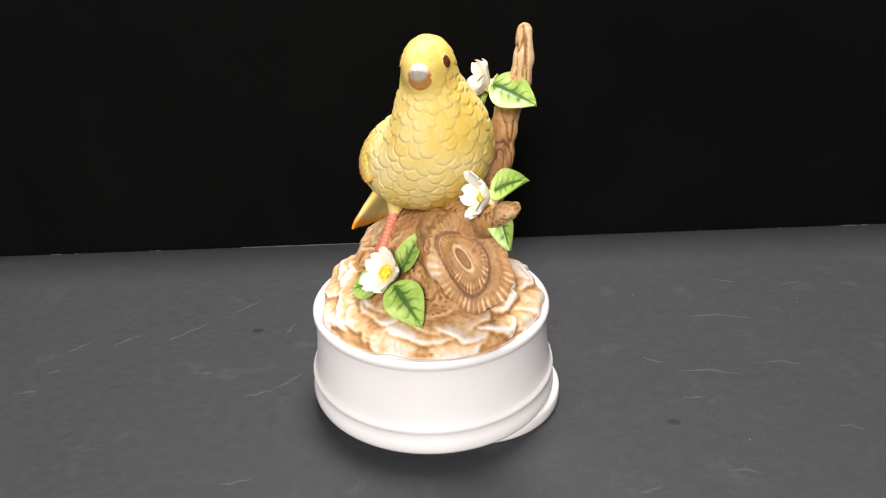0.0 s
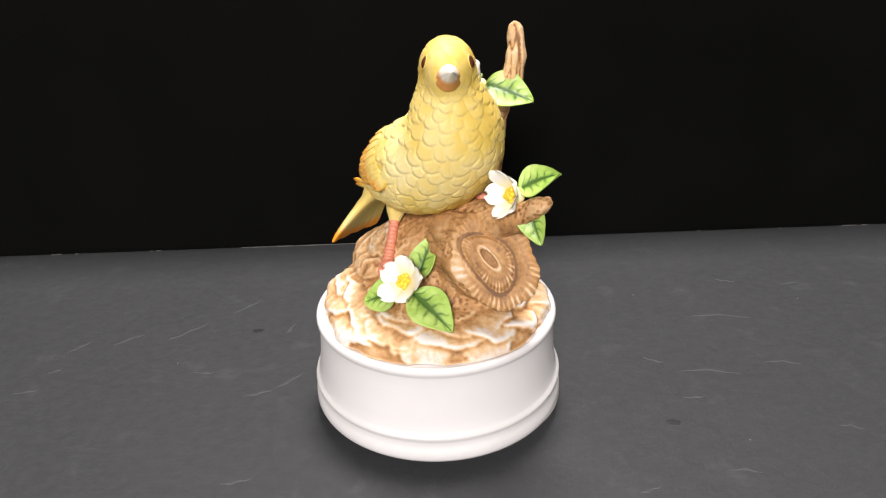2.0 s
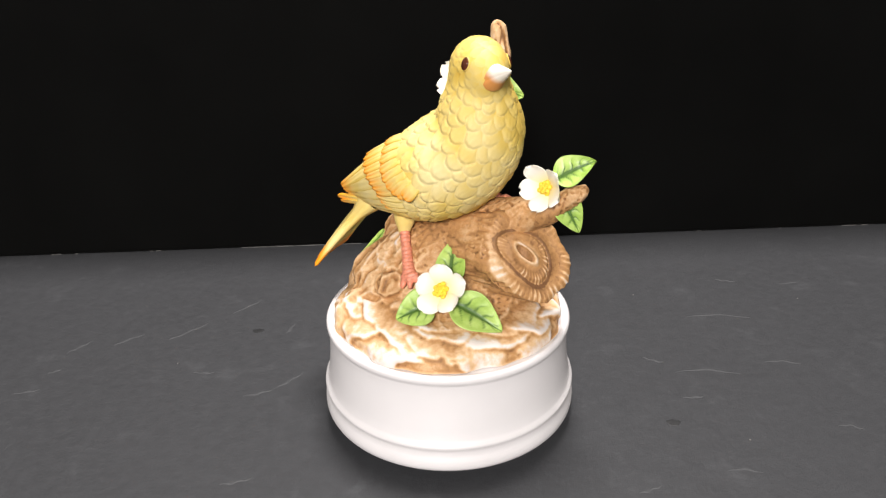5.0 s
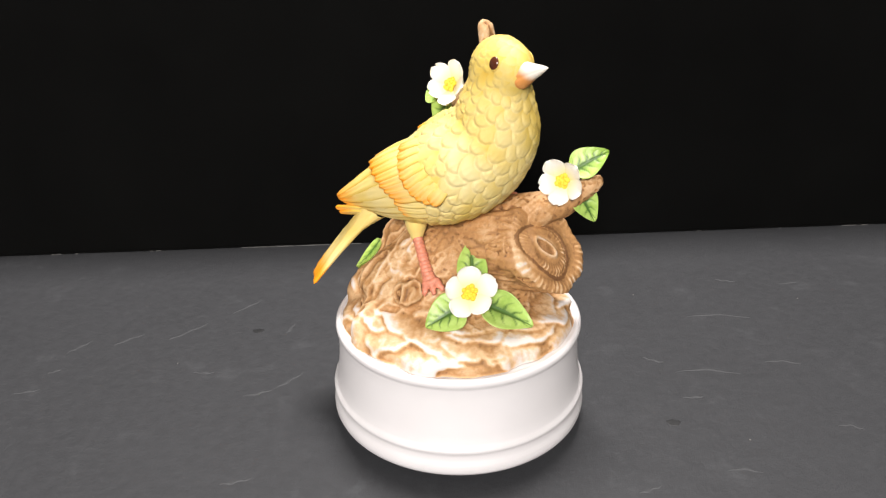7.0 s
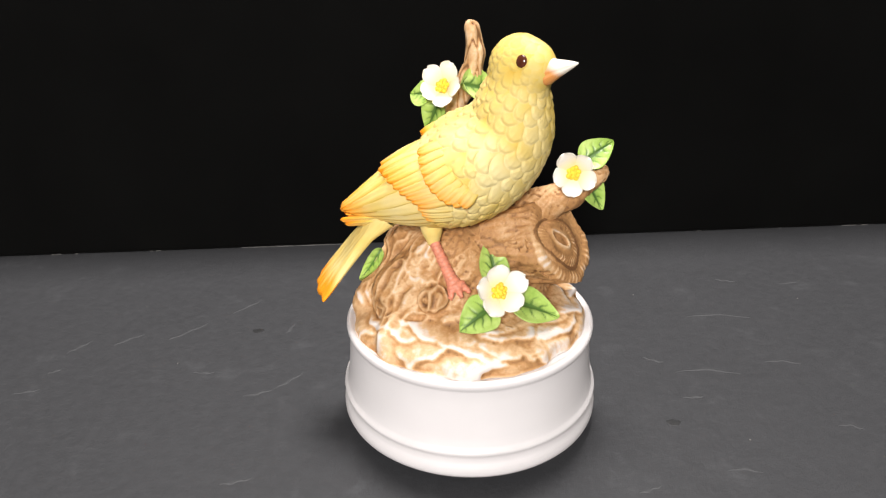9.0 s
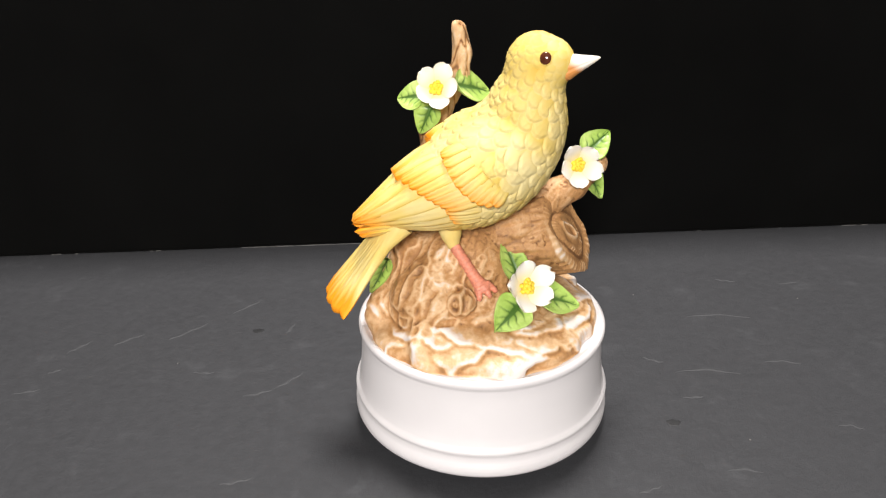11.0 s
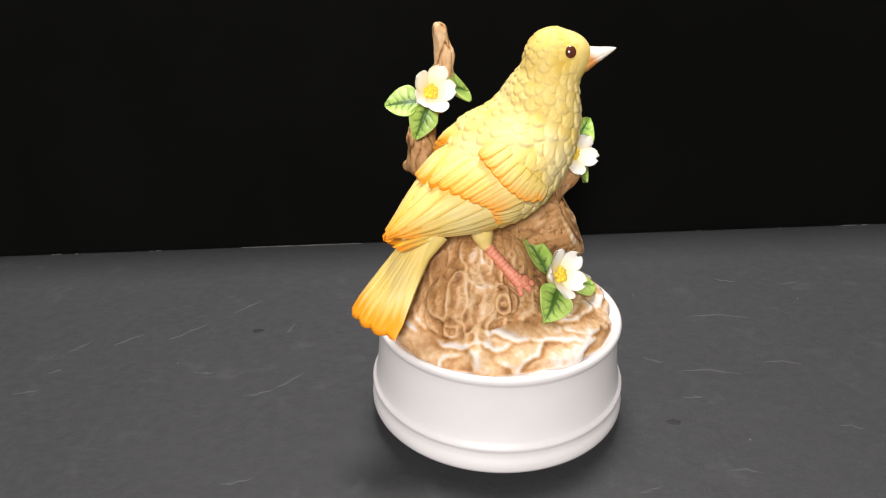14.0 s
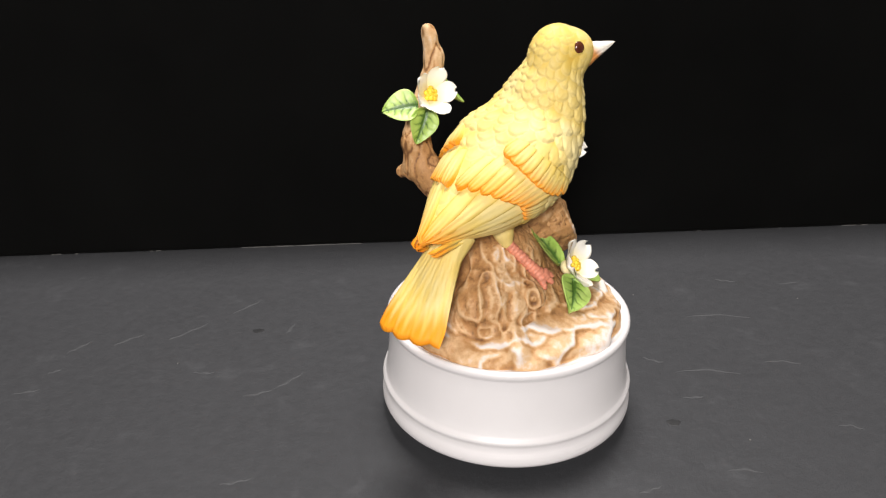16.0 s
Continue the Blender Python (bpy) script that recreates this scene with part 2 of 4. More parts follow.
def ball(centre, axes, frame3=None, seg=24):
    verts, faces = [], []
    frame3 = np.eye(3) if frame3 is None else frame3
    rings = seg // 2
    for i in range(rings + 1):
        th = math.pi * i / rings
        for k in range(seg):
            a = 2 * math.pi * k / seg
            q = np.array([axes[0] * math.sin(th) * math.cos(a), axes[1] * math.sin(th) * math.sin(a), axes[2] * math.cos(th)])
            verts.append(np.array(centre) + frame3 @ q)
    for i in range(rings):
        for k in range(seg):
            a, b = i * seg + k, i * seg + (k + 1) % seg
            faces.append((a, a + seg, b + seg, b))
    return np.array(verts), faces


def room():
    floor = part("floor", box(-2.2, 2.2, -2.6, 1.4, -0.80, -0.75), CARPET)
    tagged(floor, "plain dark floor under the table", "floor", kind="structure")
    for name, m in (("wall_south", box(-2.2, 2.2, -2.7, -2.6, -0.75, 1.65)), ("wall_far", box(-2.2, 2.2, 1.4, 1.5, -0.75, 1.65)),
                    ("wall_east", box(2.2, 2.3, -2.7, 1.5, -0.75, 1.65)), ("wall_west", box(-2.3, -2.2, -2.7, 1.5, -0.75, 1.65))):
        tagged(part(name, m, PAINT), "plain off-white painted room wall", "wall", kind="structure")
    tagged(part("ceiling", box(-2.3, 2.3, -2.7, 1.5, 1.65, 1.75), PAINT), "plain off-white ceiling", "ceiling", kind="structure")


def table_and_board():
    turned = pose(-0.0192, 0.1421, 0, 0, 0, TURN)
    table = tagged(new("table"), "slate-grey textured laminate table top with fine scratches", "table")
    table.matrix_basis = turned
    part("tabletop", box(-0.75, 0.75, -0.78, 0.10, -0.03, 0.0, 0.0015), SLATE, table)

    def mark(name, x, y, length, width, height, turn, bend, material, label):
        """A slightly bowed, tapering ridge or stain on the top."""
        verts, faces, n = [], [], 14
        for i in range(n + 1):
            u = i / n
            w = width / 2 * max(0.08, math.sin(math.pi * u)) * (1 + 0.3 * math.sin(9 * u + x * 90))
            cx, cy = (u - 0.5) * length, bend * math.sin(math.pi * u) + 0.15 * width * math.sin(14 * u)
            for dy, z in ((-w, -0.0001), (-w * 0.3, height), (w * 0.3, height), (w, -0.0001)):
                verts.append((cx, cy + dy, z))
        for i in range(n):
            for k in range(3):
                a = i * 4 + k
                faces.append((a, a + 4, a + 5, a + 1))
        data = mesh_of(name, np.array(verts) / MM, faces)
        part(name, data, material, table, label, turned.inverted() @ pose(x, y, 0, 0, 0, turn))

    for x, y, length, turn, bend in SCRATCHES:
        mark("scratch", x, y, length, 0.0021, 0.00014, turn, bend, SCRATCH, "faint pale scratch")
    for x, y in STAINS:
        v, f = ball((0, 0, 0), (2.7, 1.9, 0.07), None, 20)
        v = v * (1 + 0.12 * np.sin(5 * np.arctan2(v[:, 1], v[:, 0])))[:, None]
        part("stain", mesh_of("stain", v, f), STAIN, table, "small dark stain", turned.inverted() @ pose(x, y, 0))
    for x, y in SPECKS:
        v, f = ball((0, 0, 0.2), (0.35, 0.35, 0.3), None, 10)
        part("speck", mesh_of("speck", v, f), EDGE, table, "white dust speck", turned.inverted() @ pose(x, y, 0))
    for x in (-0.70, 0.70):
        for y in (-0.72, 0.05):
            part("leg", box(x - 0.025, x + 0.025, y - 0.025, y + 0.025, -0.75, -0.03, 0.002), CARPET, table)
    board = tagged(new("backdrop_board"), "matt black backdrop board standing on the table", "backdrop", kind="structure")
    board.matrix_basis = turned
    part("panel", box(-0.74, 0.74, 0.0, 0.006, 0.0005, 0.165), BOARD, board)
    part("bottom_edge", box(-0.74, 0.74, -0.0006, 0.0, 0.0004, 0.0016), BOARD, board, "thin black lower edge of the board")
    # glints along the board's lower edge, painted as thin pale strips
    for x, w in [(-0.2345, 0.0055), (-0.2206, 0.0017), (-0.1764, 0.0021), (-0.1728, 0.0031), (-0.1216, 0.0311), (-0.0894, 0.0398), (0.1567, 0.0028), (0.2078, 0.0024), (0.2477, 0.0092), (0.2599, 0.0041)]:
        part("edge_glint", box(x, x + w, -0.0009, -0.0006, 0.0002, 0.00048), EDGE, board, "glint painted as a thin pale line on the edge")


room()
table_and_board()

# ---- the figurine: one thing that turns on its foot plate ----
figurine = tagged(new("music_box_figurine"), "yellow porcelain canary on brown stump, white round music box base", "figurine")
BASE_TILT = Matrix.Rotation(0.0144, 4, Vector((0.936, -0.352, 0)))


def foot_plate():
    ring = [(0, 0.2), (34, 0.2), (35.6, 0.6), (36, 1.6), (36, 5.2), (35.5, 6.2), (34, 6.6), (0, 6.6)]
    v, f = lathe(ring, 96)
    ob = part("foot_plate", mesh_of("foot_plate", v, f), PLATE, None, "", pose(-0.001, -0.0085, 0))
    tagged(ob, "low round white foot plate under the music box", "foot plate")


def music_base():
    body = [(20, 0.6), (46, 0.0), (48.3, -0.8), (49.2, -0.5), (49.6, 0.5), (49.6, 2.2), (49.3, 3.6), (48.8, 4.5), (48.5, 5.6), (48.5, 7.0), (48.7, 8.0), (49.1, 8.5), (49.25, 9.2), (49.0, 10.0), (48.3, 10.5),
            (47.8, 11.6), (47.2, 15), (46.7, 19), (46.3, 23), (46.0, 28), (45.9, 32.6), (46.1, 33.6), (46.6, 34.2), (46.8, 35.1), (46.7, 36.0), (46.2, 36.7), (45.5, 37.0), (44.8, 36.8), (44.2, 36.3), (43.0, 36.1), (0, 36.1)]
    v, f = lathe(body, 160)
    part("base", mesh_of("base", v, f), CHINA, figurine, "white bisque round base with moulded rims", Matrix.Translation((0, 0, 0)) @ BASE_TILT)


LOG_C, LOG_N = np.array([15.6, -30.6, 66.6]), np.array([-0.17, -0.87, 0.43])
LOG_N = LOG_N / np.linalg.norm(LOG_N)
LOG_BACK = np.array([-0.40, 0.88, -0.10]) / np.linalg.norm([-0.40, 0.88, -0.10])


def chain(p, points, k=1.5):
    """A soft tube through (x, y, z, radius) points."""
    d = None
    for a, b in zip(points[:-1], points[1:]):
        c = round_cone(p, a[:3], b[:3], a[3], b[3])
        d = c if d is None else soft_min(d, c, k)
    return d


def stump_field(p):
    """Mound, stump, sawn log, side branch and roots blended into one form."""
    turn = np.arctan2(p[..., 1], p[..., 0])
    reach = 43.9 + 0.7 * np.sin(5 * turn + 1) + 0.5 * np.sin(11 * turn) + 0.35 * np.sin(19 * turn + 2)
    d = ellipsoid(p, (0, 0, 34.6), (45.6, 45.6, 14.6))
    d = -soft_min(-d, reach - np.hypot(p[..., 0], p[..., 1]), 1.2)
    d = np.maximum(d, 35.5 - p[..., 2])
    d = soft_min(d, round_cone(p, (0, 5, 38), (2, 6, 52), 30, 21.5), 7)
    d = soft_min(d, round_cone(p, (2, 10, 48), (4, 5, 61), 21, 13), 5)
    d = soft_min(d, round_cone(p, (-4, 24, 44), (-3, 25.5, 61), 14, 8), 5)
    d = soft_min(d, round_cone(p, (7, -1, 60), tuple(LOG_C + 15.5 * LOG_BACK + np.array([2.0, 0, 0])), 11, 12.5), 4)
    d = soft_min(d, round_cone(p, (9, -9, 46), (13, -17, 58), 15, 10.5), 4)
    shell = round_cone(p, (9, -4, 64), tuple(LOG_C + 4.0 * LOG_BACK), 12, 14.4)
    d = soft_min(d, np.maximum(shell, (p - LOG_C) @ LOG_N + 2.6), 3)
    d = soft_min(d, round_cone(p, (12, -7, 71), (22, -30, 82.5), 10.2, 5), 4)
    d = soft_min(d, round_cone(p, (22, -30, 82), (27.6, -38.5, 89), 4.6, 3.1), 3)
    d = soft_min(d, round_cone(p, (27.0, -37, 89), (30.0, -39.5, 90.5), 2.8, 2.2), 1.5)
    d = soft_min(d, round_cone(p, (12, 8, 60), (22, 15, 76), 11, 7.5), 5)
    # the root flare under the tail, with its hem over the mound and a knob beside the foot
    d = soft_min(d, round_cone(p, (-9, 10, 60), (-19.5, 17.5, 50.5), 9.5, 10.2), 3)
    d = soft_min(d, round_cone(p, (-12, 6, 56), (-21.5, 9.5, 49.5), 8.5, 8.6), 2.0)
    d = soft_min(d, round_cone(p, (-15, 4, 52), (-23.0, 1.4, 52.6), 6.5, 5.4), 1.0)
    d = soft_min(d, round_cone(p, (-22, 12, 45), (-37, 12, 41.5), 8, 4.2), 2.5)
    d = soft_min(d, round_cone(p, (-20, 14, 48), (-14, 10, 58), 5, 4), 3)
    d = soft_min(d, round_cone(p, (-8, 28, 48), (-20, 34, 41), 9.5, 5.5), 4)
    d = soft_min(d, round_cone(p, (-30, 6, 42), (-36, -4, 40.5), 4.5, 3), 2)
    return d


def bark_relief(v, along):
    """Long furrows that run along a direction, with pits."""
    stretch = v - 0.72 * (v @ along)[:, None] * along
    warp = stretch + 1.4 * np.stack([lumps(v, 8, s, 2) for s in (1.0, 2.0, 3.0)], 1)
    furrow = 1 - np.abs(lumps(warp, 2.6, 9.0, 2)) * 2.2
    return furrow


def stump():
    v, f = surface(stump_field, (-50, -50, 33), (50, 50, 95), 0.44)
    v = relax(v, f, 2)
    n = normals_of(v, f)
    r = np.hypot(v[:, 0], v[:, 1])
    ang = np.arctan2(v[:, 1], v[:, 0])
    flare = round_cone(v, (-9, 10, 60), (-19.5, 17.5, 50.5), 9.5, 10.2) < 2.2
    flare |= (round_cone(v, (-12, 6, 56), (-21.5, 9.5, 49.5), 8.5, 8.6) < 2.0) | (round_cone(v, (-15, 4, 52), (-23.0, 1.4, 52.6), 6.5, 5.4) < 1.5)
    low = 1 - step_up(v[:, 2] + 3 * lumps(v, 15, 8.0, 1) + 6.0 * spread(flare, f, 3), 44, 50)
    # overlapping rock flakes round the mound: each rises outwards to a pale ragged lip
    warp = np.stack([lumps(v, 11, q, 2) for q in (11.0, 12.0, 13.0)], 1)
    ragged = np.stack([lumps(v, 7, q, 3) for q in (21.0, 22.0)], 1)
    rng = np.random.default_rng(5)
    rock, lip = np.full(len(v), -0.5), np.zeros(len(v))
    for ring, (at, count) in enumerate(((15, 6), (22, 8), (28, 10), (33.5, 11), (38.5, 12), (41.5, 11))):
        for k in range(count):
            sa = 2 * math.pi * (k + 0.5 * (ring % 2) + rng.uniform(-0.4, 0.4)) / count
            sr, turn, long, wide, high = at + rng.uniform(-2.5, 2.5), rng.uniform(-0.45, 0.45), rng.uniform(8, 15), rng.uniform(3.2, 5.6), rng.uniform(0.5, 1.7)
            da = ((ang - sa + math.pi) % (2 * math.pi) - math.pi) * np.maximum(r, 8)
            along, out = da * math.cos(turn) + (r - sr) * math.sin(turn) + 2.0 * ragged[:, 0], (r - sr) * math.cos(turn) - da * math.sin(turn) + 2.6 * ragged[:, 1]
            q = (along / long) ** 2 + (out / wide) ** 2
            plate = high * (0.45 + 0.55 * np.clip(out / wide, -1, 1)) * (1 - step_up(q, 0.62, 1.05)) - 0.5
            lip = np.where(plate > rock, np.clip((out / wide + 0.7) / 1.3, 0, 1) * high * (1 - step_up(q, 0.62, 1.05)), lip)
            rock = np.maximum(rock, plate)
    scrape = np.abs(lumps(np.stack([40 * np.cos(ang), 40 * np.sin(ang), 0.35 * r], 1) + 2.5 * warp, 4.2, 51.0, 2)) * 2.2
    h_low = 1.6 * rock + 0.26 * np.minimum(scrape, 0.8) + 0.55 * lumps(v, 7, 31.0, 3) - 0.1
    # bark above: soft fibres and stipple up the trunk, deeper folds over the roots
    up = np.array([0.15, -0.5, 0.85]) / np.linalg.norm([0.15, -0.5, 0.85])
    furrow = bark_relief(v, up)
    root = step_up(-v[:, 0] * 0.8 + v[:, 1] * 0.3 - 0.15 * (v[:, 2] - 50), 3, 13)
    drape = np.array([-0.66, 0.12, -0.74])
    fold = np.clip(1 - 2.3 * np.abs(lumps(v - 0.62 * (v @ drape)[:, None] * drape + 2.8 * warp, 5.0, 61.0, 2)), -0.3, 1)
    fibre = np.abs(lumps((v - 0.8 * (v @ up)[:, None] * up) + 1.6 * warp, 2.6, 15.0, 1)) * 2.2
    stipple = step_up(lumps(v, 1.15, 91.0, 1), 0.15, 0.45) * step_up(lumps(v, 9, 57.0, 1), -0.5, 0.0) * (1 - 0.75 * root)
    h_high = 0.16 * furrow + (0.15 + 1.1 * root) * (fold - 0.35) + 0.26 * np.minimum(fibre, 0.7) - 0.30 * stipple - 0.35
    # the knot carved on the knob: two nested rings
    knot = np.linalg.norm((v - np.array([-27.2, 1.8, 54.2])) * np.array([0.7, 1.35, 1.0]), axis=1)
    h_high = h_high + 0.8 * np.exp(-((knot - 3.0) / 0.65) ** 2) + 0.7 * np.exp(-((knot - 0.9) / 0.6) ** 2)
    h = low * spread(h_low, f, 3) + (1 - low) * h_high
    h *= step_up(v[:, 2], 34.6, 37.0)
    hollow = np.maximum(spread(h, f, 14) - h, -0.16)
    fine_hollow = np.maximum(spread(h, f, 4) - h, -0.06)
    wash_low = 0.165 + 0.62 * hollow + 0.60 * fine_hollow + 0.24 * lumps(v, 11, 40.0, 3) + 0.17 * (1 - step_up(r, 24, 36)) - 0.13 * lip
    ridge = root * step_up(fold, 0.62, 1.0)
    wash_high = 0.29 - 0.05 * root - 0.07 * ridge + 0.26 * hollow + 0.55 * fine_hollow + 0.16 * lumps(v, 9, 40.0, 2) + 0.12 * stipple
    wash = low * wash_low + (1 - low) * wash_high
    part("stump", mesh_of("stump", v + n * h[:, None], f, wash=np.clip(wash, -0.1, 0.8)), BARK, figurine, "brown-washed bisque tree stump on a rocky mound")


def sawn_face():
    """The sawn log end: nested oval growth rings with notched borders and a scalloped rim."""
    right = np.cross(np.array([0, 0, 1.0]), LOG_N)
    right = right / np.linalg.norm(right)
    upward = np.cross(LOG_N, right)
    nr, na = 46, 160
    verts, wash = [], []
    for i in range(nr + 26):
        for k in range(na):
            a = 2 * math.pi * k / na
            t = min(i / nr, 1.0)
            edge = 1.02 + 0.022 * math.sin(9 * a + 1) + 0.035 * math.sin(5 * a) + 0.012 * math.cos(31 * a)
            x, y = 13.4 * t * math.cos(a) * edge, 17.2 * t * math.sin(a) * edge
            # nested ovals, the inner ones set up and to the side
            qx, qy = (x + 0.6 + 0.02 * y * y) / 6.8, (y - 1.4) / 11.4
            mid = math.hypot(qx, qy)
            ex, ey = (x + 0.9 + 0.1 * y) / 1.9, (y - 2.4) / 5.2
            eye = math.hypot(ex, ey)
            tick_out = (0.5 + 0.5 * math.cos(43 * a + 6.0 * t + 3.4 * math.sin(3 * a + 1))) ** 2.6 * max(0.05, 0.42 + 0.45 * math.sin(a + 3.6) + 0.22 * math.sin(5 * a)) * (0.75 + 0.45 * math.sin(11.3 * a + 0.7))
            tick_mid = (0.5 + 0.5 * math.cos(33 * math.atan2(qy, qx) + 4.5 * mid + 3.0 * math.sin(2 * a))) ** 2.6 * max(0.06, 0.45 + 0.45 * math.sin(a + 3.2) + 0.2 * math.sin(4 * a)) * (0.75 + 0.45 * math.sin(9.1 * a + 2.0))
            h, w = 0.25 * math.sin(16 * t), 0.37 + 0.05 * math.sin(16 * t)
            if t > 0.70:
                g = (t - 0.70) / 0.30
                h += 0.34 * tick_out * math.sin(math.pi * min(1, g * 1.02)) - 0.8 * g * g
                w = 0.41 - 0.62 * tick_out * min(1, g * 2.2) - 0.06 * g
            if mid < 1.0:
                h += 1.1 * (1 - max(0, (mid - 0.86) / 0.14))
                if mid > 0.6:
                    g = (mid - 0.6) / 0.4
                    h += 0.3 * tick_mid * g
                    w = 0.42 - 0.62 * tick_mid * min(1, g * 2)
                else:
                    w = 0.33 + 0.05 * math.sin(12 * mid)
                h -= 0.5 * mid
            elif mid < 1.14:
                w = 0.62
            ring = math.exp(-((eye - 1.0) / 0.22) ** 2)
            h += 0.8 * ring
            w -= 0.2 * ring
            if eye < 0.8:
                h -= 0.3
                w = 0.5
            scale, back = 1.0, 0.0
            if i > nr:
                g = (i - nr) / 25
                back, scale = 19.0 * g, 1 - 0.10 * g ** 1.5
                scale += 0.012 * math.sin(19 * a + 4 * g) * g
                w = 0.40 + 0.10 * math.sin(19 * a + 4 * g) + 0.05 * math.sin(53 * a) 
            # left and upper side painted paler, as the lit side of the face
            w -= 0.18 * step_up(np.array(-x * 0.8 + y * 0.3), 4, 12)
            x, y = x * math.cos(0.58) - y * math.sin(0.58), x * math.sin(0.58) + y * math.cos(0.58)
            p = LOG_C + right * x * scale + upward * y * scale + LOG_N * h + LOG_BACK * back
            verts.append(p)
            wash.append(float(np.clip(w, 0.0, 0.85)))
    verts, wash = np.array(verts), np.array(wash)
    side = np.zeros(len(verts), bool)
    side[(nr + 1) * na:] = True
    out = verts - LOG_C - np.outer((verts - LOG_C) @ LOG_BACK, LOG_BACK)
    out /= np.linalg.norm(out, axis=1, keepdims=True) + 1e-9
    fibre = np.abs(lumps(verts - 0.8 * np.outer(verts @ LOG_BACK, LOG_BACK), 2.4, 15.0, 2)) * 2.2
    pale = 1 - step_up((verts - LOG_C) @ LOG_BACK, 1.0, 5.0)
    verts = verts + out * (side * (1.0 * np.minimum(fibre, 0.8) + 0.5 * lumps(verts, 5, 45.0, 2) - 0.2))[:, None]
    wash = np.where(side, 0.30 + 0.20 * np.exp(-(fibre / 0.22) ** 2) + 0.12 * lumps(verts, 9, 41.0, 2) , wash + 0.10 * lumps(verts, 7, 4.0, 2))
    wash = np.clip(wash, 0, 0.8)
    faces = []
    for i in range(nr + 25):
        for k in range(na):
            a, b = i * na + k, i * na + (k + 1) % na
            faces.append((a, a + na, b + na, b))
    part("sawn_face", mesh_of("sawn_face", np.array(verts), faces, wash=wash), BARK, figurine, "sawn log end with carved growth rings")


def branch():
    points = [(14, 9, 64, 8), (22, 15, 77, 7.2), (26.4, 24.0, 88, 6.4), (28.5, 26.0, 97, 5.4), (30, 23.8, 106, 4.6), (34.0, 17.0, 119, 4.2), (35.2, 15.6, 127, 3.4), (35.2, 17.2, 136.4, 2.9)]

    def field(p):
        d = chain(p, points, 1.8)
        return soft_min(d, round_cone(p, (28, 27, 88), (31.0, 30.6, 85.5), 4.2, 2.6), 2)

    v, f = surface(field, (2, -2, 55), (48, 40, 144), 0.6)
    v = relax(v, f, 2)
    n = normals_of(v, f)
    furrow = bark_relief(v, np.array([0.05, -0.1, 0.99]))
    hollow = np.exp(-((v - np.array([34.0, 15.6, 138.0])) ** 2).sum(1) / 3.0)
    fibre = np.abs(lumps(v * np.array([1, 1, 0.10]) + 0.6 * np.stack([lumps(v, 9, q, 1) for q in (5.0, 6.0, 7.0)], 1), 2.1, 15.0, 1)) * 2.2
    h = 0.3 * furrow + 0.7 * np.minimum(fibre, 0.8) - 0.6 - 0.9 * hollow
    wash = 0.14 - 0.06 * furrow + 0.46 * np.exp(-(fibre / 0.2) ** 2) + 0.22 * (1 - step_up(v[:, 2], 80, 118)) + 0.1 * lumps(v, 9, 8.0, 2) + 0.2 * hollow
    part("branch", mesh_of("branch", v + n * h[:, None], f, wash=np.clip(wash, 0, 0.85)), BARK, figurine, "upright brown branch stub with carved bark")


# ---- the canary ----
BIRD_O = np.array([-1.0, 2.0, 0.0])
REAR = np.array([math.cos(radians(119)), math.sin(radians(119)), 0])
SIDE = np.array([-REAR[1], REAR[0], 0])
FACE = np.array([-0.2, -0.98, 0.0])
HEAD_C = np.array([2.1, -18.5, 131.2])


def bird_point(s, lat, z):
    return BIRD_O + REAR * s + SIDE * lat + np.array([0, 0, z])


# stations of the bird: along, to its own right side, up, radius, side stretch
STATIONS = np.array([(-19.0, 6.4, 130.8, 9.3, 0.84), (-18.5, 5.6, 123.8, 10.7, 0.95), (-17.5, 3.8, 116.5, 13.2, 1.07), (-16.2, 1.6, 108.0, 15.6, 1.16), (-9.4, 0.2, 98.8, 18.1, 1.2),
                     (0.5, 0, 92.4, 17.9, 1.24), (13.0, 0, 88.0, 14.2, 1.25), (24.5, 0, 84.8, 9.4, 1.25), (35.0, 0, 81.6, 4.8, 1.2), (43.4, 0, 79.2, 1.1, 1.1)])


def fine_spine(n=56):
    t = np.linspace(0, len(STATIONS) - 1, n)
    i = np.clip(np.floor(t).astype(int), 0, len(STATIONS) - 2)
    f = (t - i)[:, None]
    p0, p1 = STATIONS[np.maximum(i - 1, 0)], STATIONS[i]
    p2, p3 = STATIONS[i + 1], STATIONS[np.minimum(i + 2, len(STATIONS) - 1)]
    return 0.5 * (2 * p1 + (p2 - p0) * f + (2 * p0 - 5 * p1 + 4 * p2 - p3) * f ** 2 + (3 * p1 - p0 - 3 * p2 + p3) * f ** 3)


SPINE = fine_spine()


